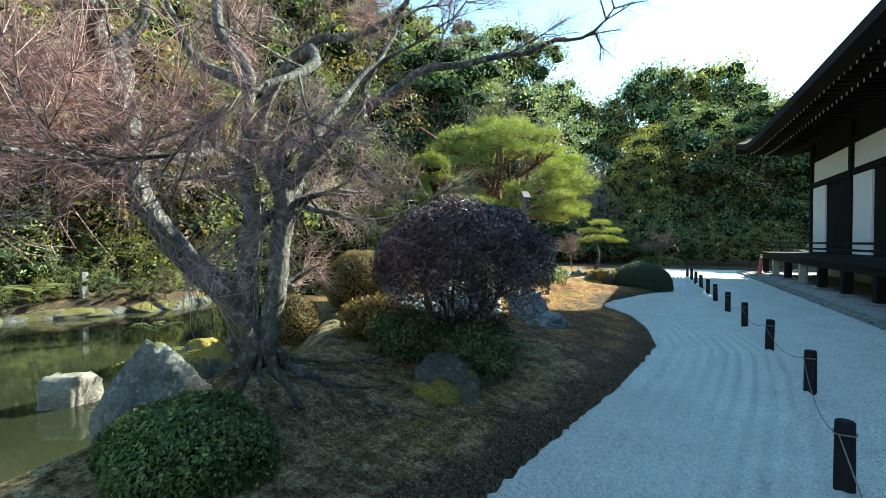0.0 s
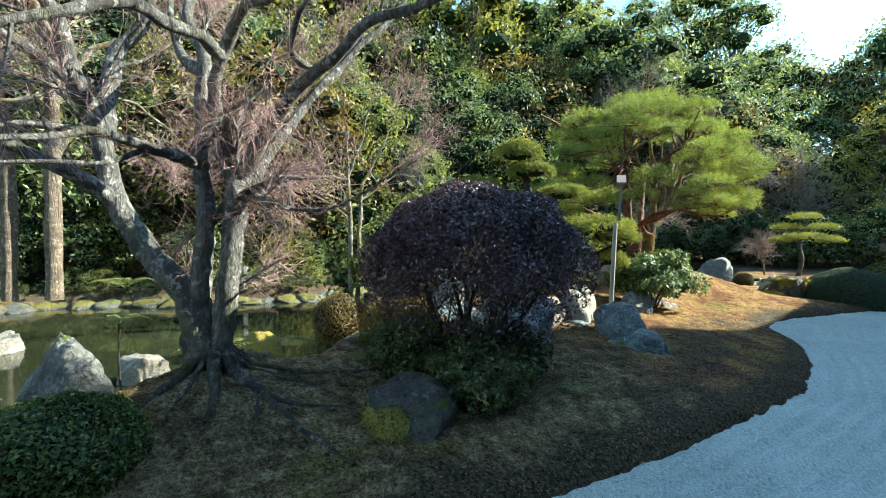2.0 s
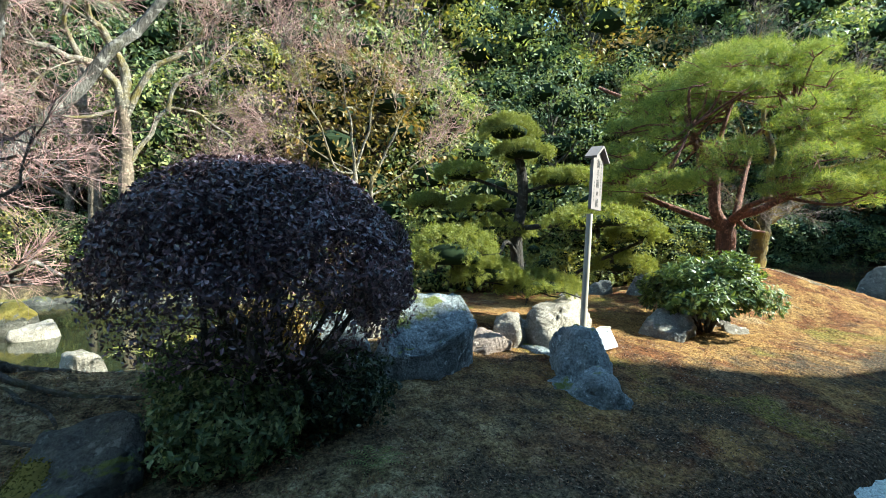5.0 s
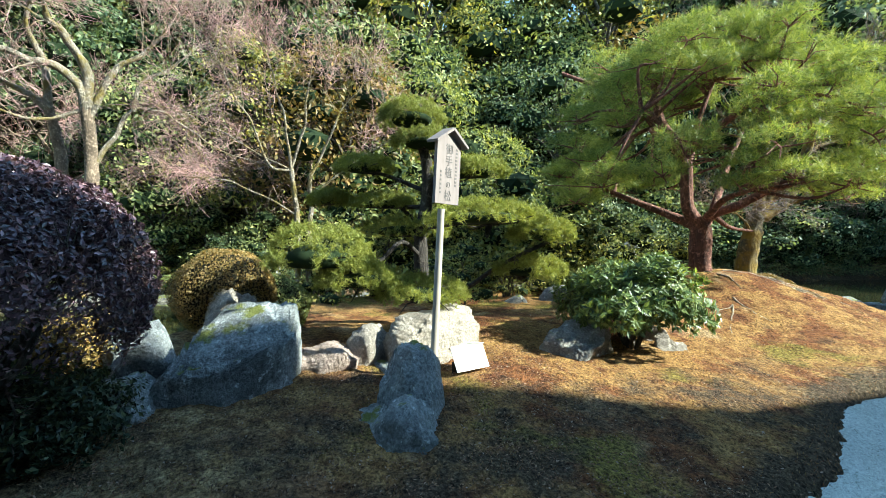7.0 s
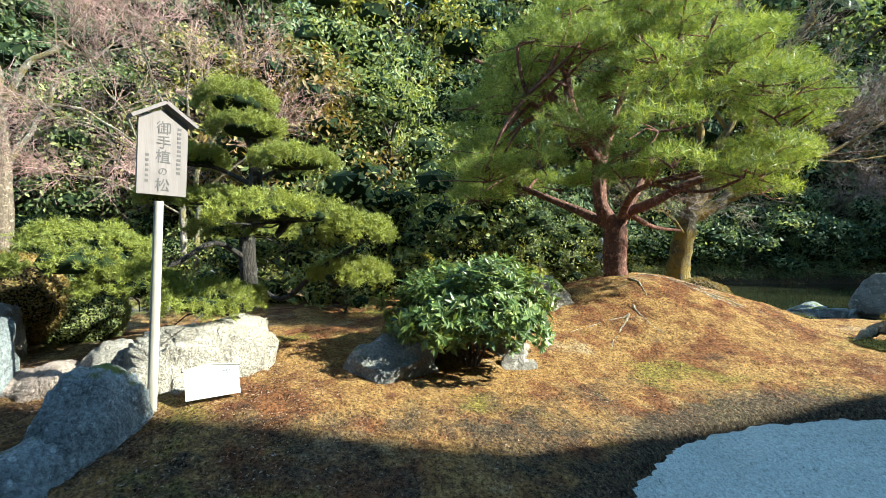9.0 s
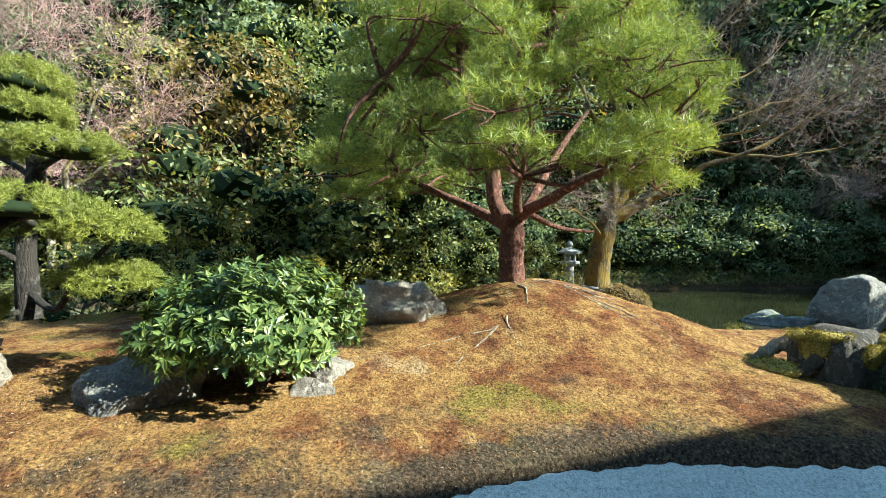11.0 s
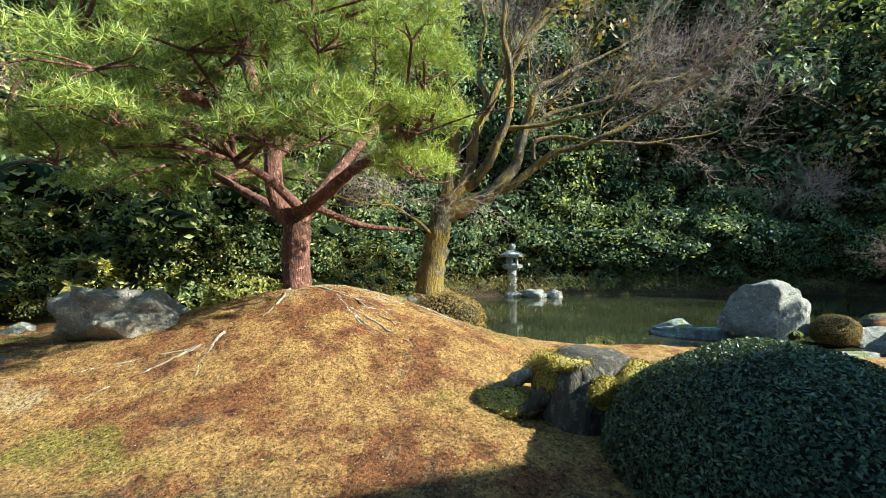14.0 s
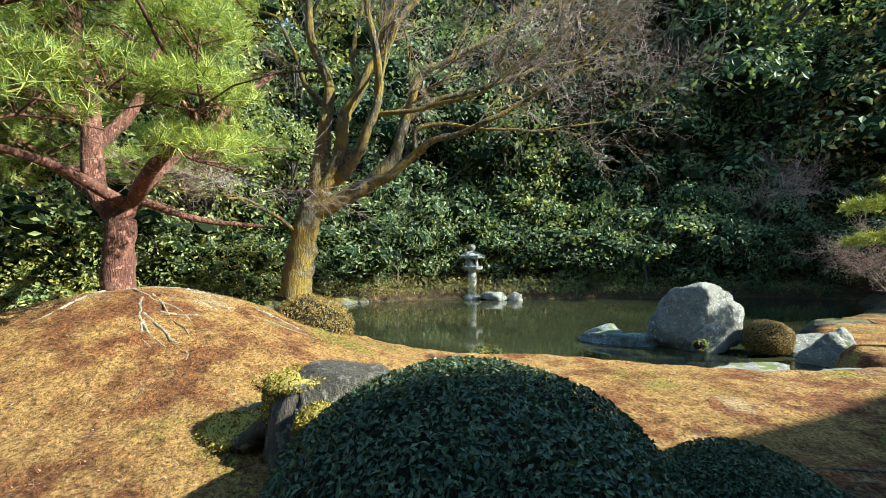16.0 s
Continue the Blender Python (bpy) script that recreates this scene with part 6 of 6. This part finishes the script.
rng = np.random.default_rng(91)
for k in range(22):
    a = radians(rng.uniform(20, 112) if k > 3 else rng.uniform(-45, -10))
    st = rng.uniform(0.15, 1.7)
    pts, x, y = [], -4.65 + st * math.cos(a), 13.9 + st * math.sin(a)
    a += rng.normal() * 0.30
    for j in range(int(rng.integers(6, 12))):
        pts.append((x, y, -0.012 + 0.014 * math.sin(j * 1.1 + k)))
        a += rng.normal() * 0.20
        st = rng.uniform(0.07, 0.14)
        x, y = x + st * math.cos(a), y + st * math.sin(a)
    root(pts, rng.uniform(0.010, 0.022), "root_pale", "pale surface root running over the mossy mound")
for k, (a0, long, r) in enumerate(((-70, 5, 0.060), (-25, 5, 0.055), (10, 8, 0.040), (38, 11, 0.040), (64, 12, 0.036), (88, 8, 0.045), (24, 6, 0.025), (50, 8, 0.025), (-45, 4, 0.03))):
    a = radians(a0)
    pts, x, y = [], -3.08 + 0.10 * math.cos(a), 2.92 + 0.10 * math.sin(a)
    for j in range(long):
        pts.append((x, y, 0.13 * math.exp(-1.6 * j) - 0.016 - 0.002 * j + 0.014 * math.sin(2.1 * j + k)))
        a += rng.normal() * 0.22
        x, y = x + 0.15 * math.cos(a), y + 0.15 * math.sin(a)
    root(pts, r, "bark_root", "gnarled grey root at the tree's foot")
root([(-0.85, 18.2, 0), (-0.6, 18.9, 0), (-0.3, 19.6, 0)], 0.02, "bark_dark", "dark fallen branch on the ground")

# ---------- litter and moss blades ----------
rng = np.random.default_rng(93)


def scatter(n, x0, x1, y0, y1, gap=0.03):
    x, y = rng.uniform(x0, x1, n), rng.uniform(y0, y1, n)
    ok = (np.interp(y, EDGE_Y, EDGE_X) - x > gap) & (x > np.interp(y, NEAR_Y, NEAR_X) + 0.6)
    x, y = x[ok], y[ok]
    return np.c_[x, y, height(x, y)]


g = Geo()
p = np.vstack([scatter(34000, -3.6, 0, 1.5, 9), scatter(12000, -4.5, 0, 9, 18)])
leaves(g, p + [0, 0, 0.006], np.tile([0, 0, 1.0], (len(p), 1)), 0.011, 0.45, rng, 0.35)
tagged(part("leaf_litter", g, leaf_mat("dry_leaf_litter", [(0, (0.05, 0.03, 0.018)), (0.55, (0.22, 0.13, 0.065)), (0.85, (0.28, 0.19, 0.10)), (1, (0.36, 0.30, 0.22))], 0.8, 0.1)),
       "dry brown leaf litter strewn over the moss", "leaf litter", kind="stuff")
g = Geo()
p = np.vstack([scatter(26000, -3.2, 0, 2, 9), scatter(40000, -4.8, 0, 9, 17)])
needles(g, p - [0, 0, 0.004], 1, 0.020, rng, 0.003, 1.4)
tagged(part("moss_blades", g, leaf_mat("moss_blades", [(0, (0.08, 0.034, 0.016)), (0.4, (0.19, 0.10, 0.040)), (0.85, (0.31, 0.195, 0.075)), (1, (0.20, 0.15, 0.045))], 0.8, 0.2)),
       "short golden moss blades covering the bank", "moss", kind="stuff")

# ---------- bamboo grass over the far water's edge ----------
rng = np.random.default_rng(95)
for i in range(26):
    y = 15.5 + 0.78 * i
    x = float(np.interp(y, FAR_Y, FAR_X)) - 0.25
    e = thing("bamboo_grass", (x, y, 0.0), "drooping pale bamboo grass over the water's edge", "grass", "bamboo grass of the far bank")
    g = Geo()
    n = 420
    q = rng.normal(size=(n, 3)) * [0.35, 0.45, 0.22] + [0, 0, 0.32]
    q[:, 2] = np.abs(q[:, 2]) * 0.9
    d = rng.normal(size=(n, 3)) * 0.5 + [0.5, 0, -0.25]
    d /= np.linalg.norm(d, axis=1)[:, None]
    w = np.cross(d, rng.normal(size=(n, 3)))
    w /= np.linalg.norm(w, axis=1)[:, None]
    l = rng.uniform(0.10, 0.2, n)[:, None]
    v = np.stack([q, q + d * l * 0.4 + w * 0.012, q + d * l, q + d * l * 0.4 - w * 0.012], 1).reshape(-1, 3)
    g.add(v, np.arange(4 * n).reshape(n, 4))
    part("foliage", g, M["sasa" if y < 24 or i % 3 == 0 else "leaf_dark"], e)


# ---------- ferns and small plants ----------
def fern(x, y, z, s, mat, label, fronds=7, seed=1):
    rng = np.random.default_rng(seed)
    e = thing("fern", (x, y, z), label, "fern")
    for k in range(fronds):
        a = 2 * math.pi * k / fronds + rng.normal() * 0.2
        u = np.linspace(0, 1, 13)
        out = np.array([math.cos(a), math.sin(a), 0])
        spine = np.outer(u * s, out) + np.outer(s * (0.85 * u - 0.75 * u * u), [0, 0, 1])
        side = np.array([-math.sin(a), math.cos(a), 0])
        g = Geo()
        tube(g, spine, 0.006 * s, 0.002 * s, 4)
        for j in range(2, 13):
            w = s * 0.20 * math.sin(math.pi * (0.15 + 0.85 * u[j]) ** 0.8)
            for sg in (-1, 1):
                c = spine[j]
                tip = c + sg * side * w + out * w * 0.35
                m = (c + tip) / 2
                t = out * 0.022 * s
                g.add([c, m - t, tip, m + t + [0, 0, 0.01 * s]], [(0, 1, 2, 3)])
        part("frond", g, M[mat], e)
    return e


fern(-5.6, 3.75, 0.02, 0.60, "leaf_yellow", "sunlit yellow-green fern by the pond", 6, 1)
fern(-4.9, 4.75, 0.10, 0.55, "leaf_yellow", "sunlit yellow-green fern by the water", 7, 2)
fern(-4.3, 1.2, 0.1, 0.55, "leaf_yellow", "yellowish fern at the pond edge", 6, 3)
fern(-12.9, 5.6, 0.35, 0.9, "leaf_mid", "dark green fern on the far bank", 9, 4)
fern(-13.3, 3.8, 0.35, 0.9, "leaf_mid", "dark green fern on the far bank", 9, 5)
seedling = fern(-3.65, 2.35, 0.86, 0.24, "leaf_mid", "small palm-like seedling on a thin stem", 8, 6)
g = Geo()
tube(g, smooth_path([(0.03, 0.02, ground_z(-3.62, 2.37) - 0.88), (-0.02, 0.0, -0.35), (0, 0, 0.0)], 5), 0.011, 0.007, 6)
part("stem", g, M["bark_dark"], seedling, "", True)
fern(-1.25, 5.35, 0.2, 0.22, "leaf_mid", "small grassy plant in the shade", 8, 7)
for x, y, s in ((-4.5, 18.2, 0.20), (-2.3, 17.3, 0.13), (-5.5, 16.2, 0.16)):
    plant(BUSH[2], x, y, s, 30 * x, "seedling shrubs at the pond edge")

g = Geo()
box(g, (0, 0, 0.3), (0.16, 0.14, 0.75), 0, 0.03)
e = tagged(part("stone_marker", g, M["granite"]), "squared stone marker post on the far bank", "marker")
e.matrix_basis = pose(-13.6, 6.9, ground_z(-13.6, 6.9))

# ---------- small trees across the garden ----------
p1 = [((-2.65 + dx, 24.3 + dy, z), (r, r, r * 0.34)) for dx, dy, z, r in ((0, 0, 2.5, 0.6), (0.5, 0.4, 2.1, 0.6), (-0.5, -0.3, 2.1, 0.55), (0.3, -0.6, 1.7, 0.6), (0.8, 0.2, 1.6, 0.5), (-0.3, 0.6, 1.75, 0.55), (-0.8, 0.1, 1.6, 0.45))]
pine("garden_pine", [(0.09, 0.04, [(-2.9, 24.4, -0.05), (-2.7, 24.3, 0.8), (-2.8, 24.4, 1.5), (-2.65, 24.3, 2.3)])], p1, "bark_dark", "needle_far", "small trained pine beyond the court", 260, 9, 0.11, 97, 0.006)
plant(BARE[1], -4.4, 26.6, 0.36, 20)
plant(BARE[1], 0.2, 31.5, 0.42, 80)
shrub("garden_shrub", (-3.4, 20.8, 0.2), (0.1, 0.1, 0.1), 40, 0.03, "leaf_mid", "tiny green seedling on the bank", seed=98)
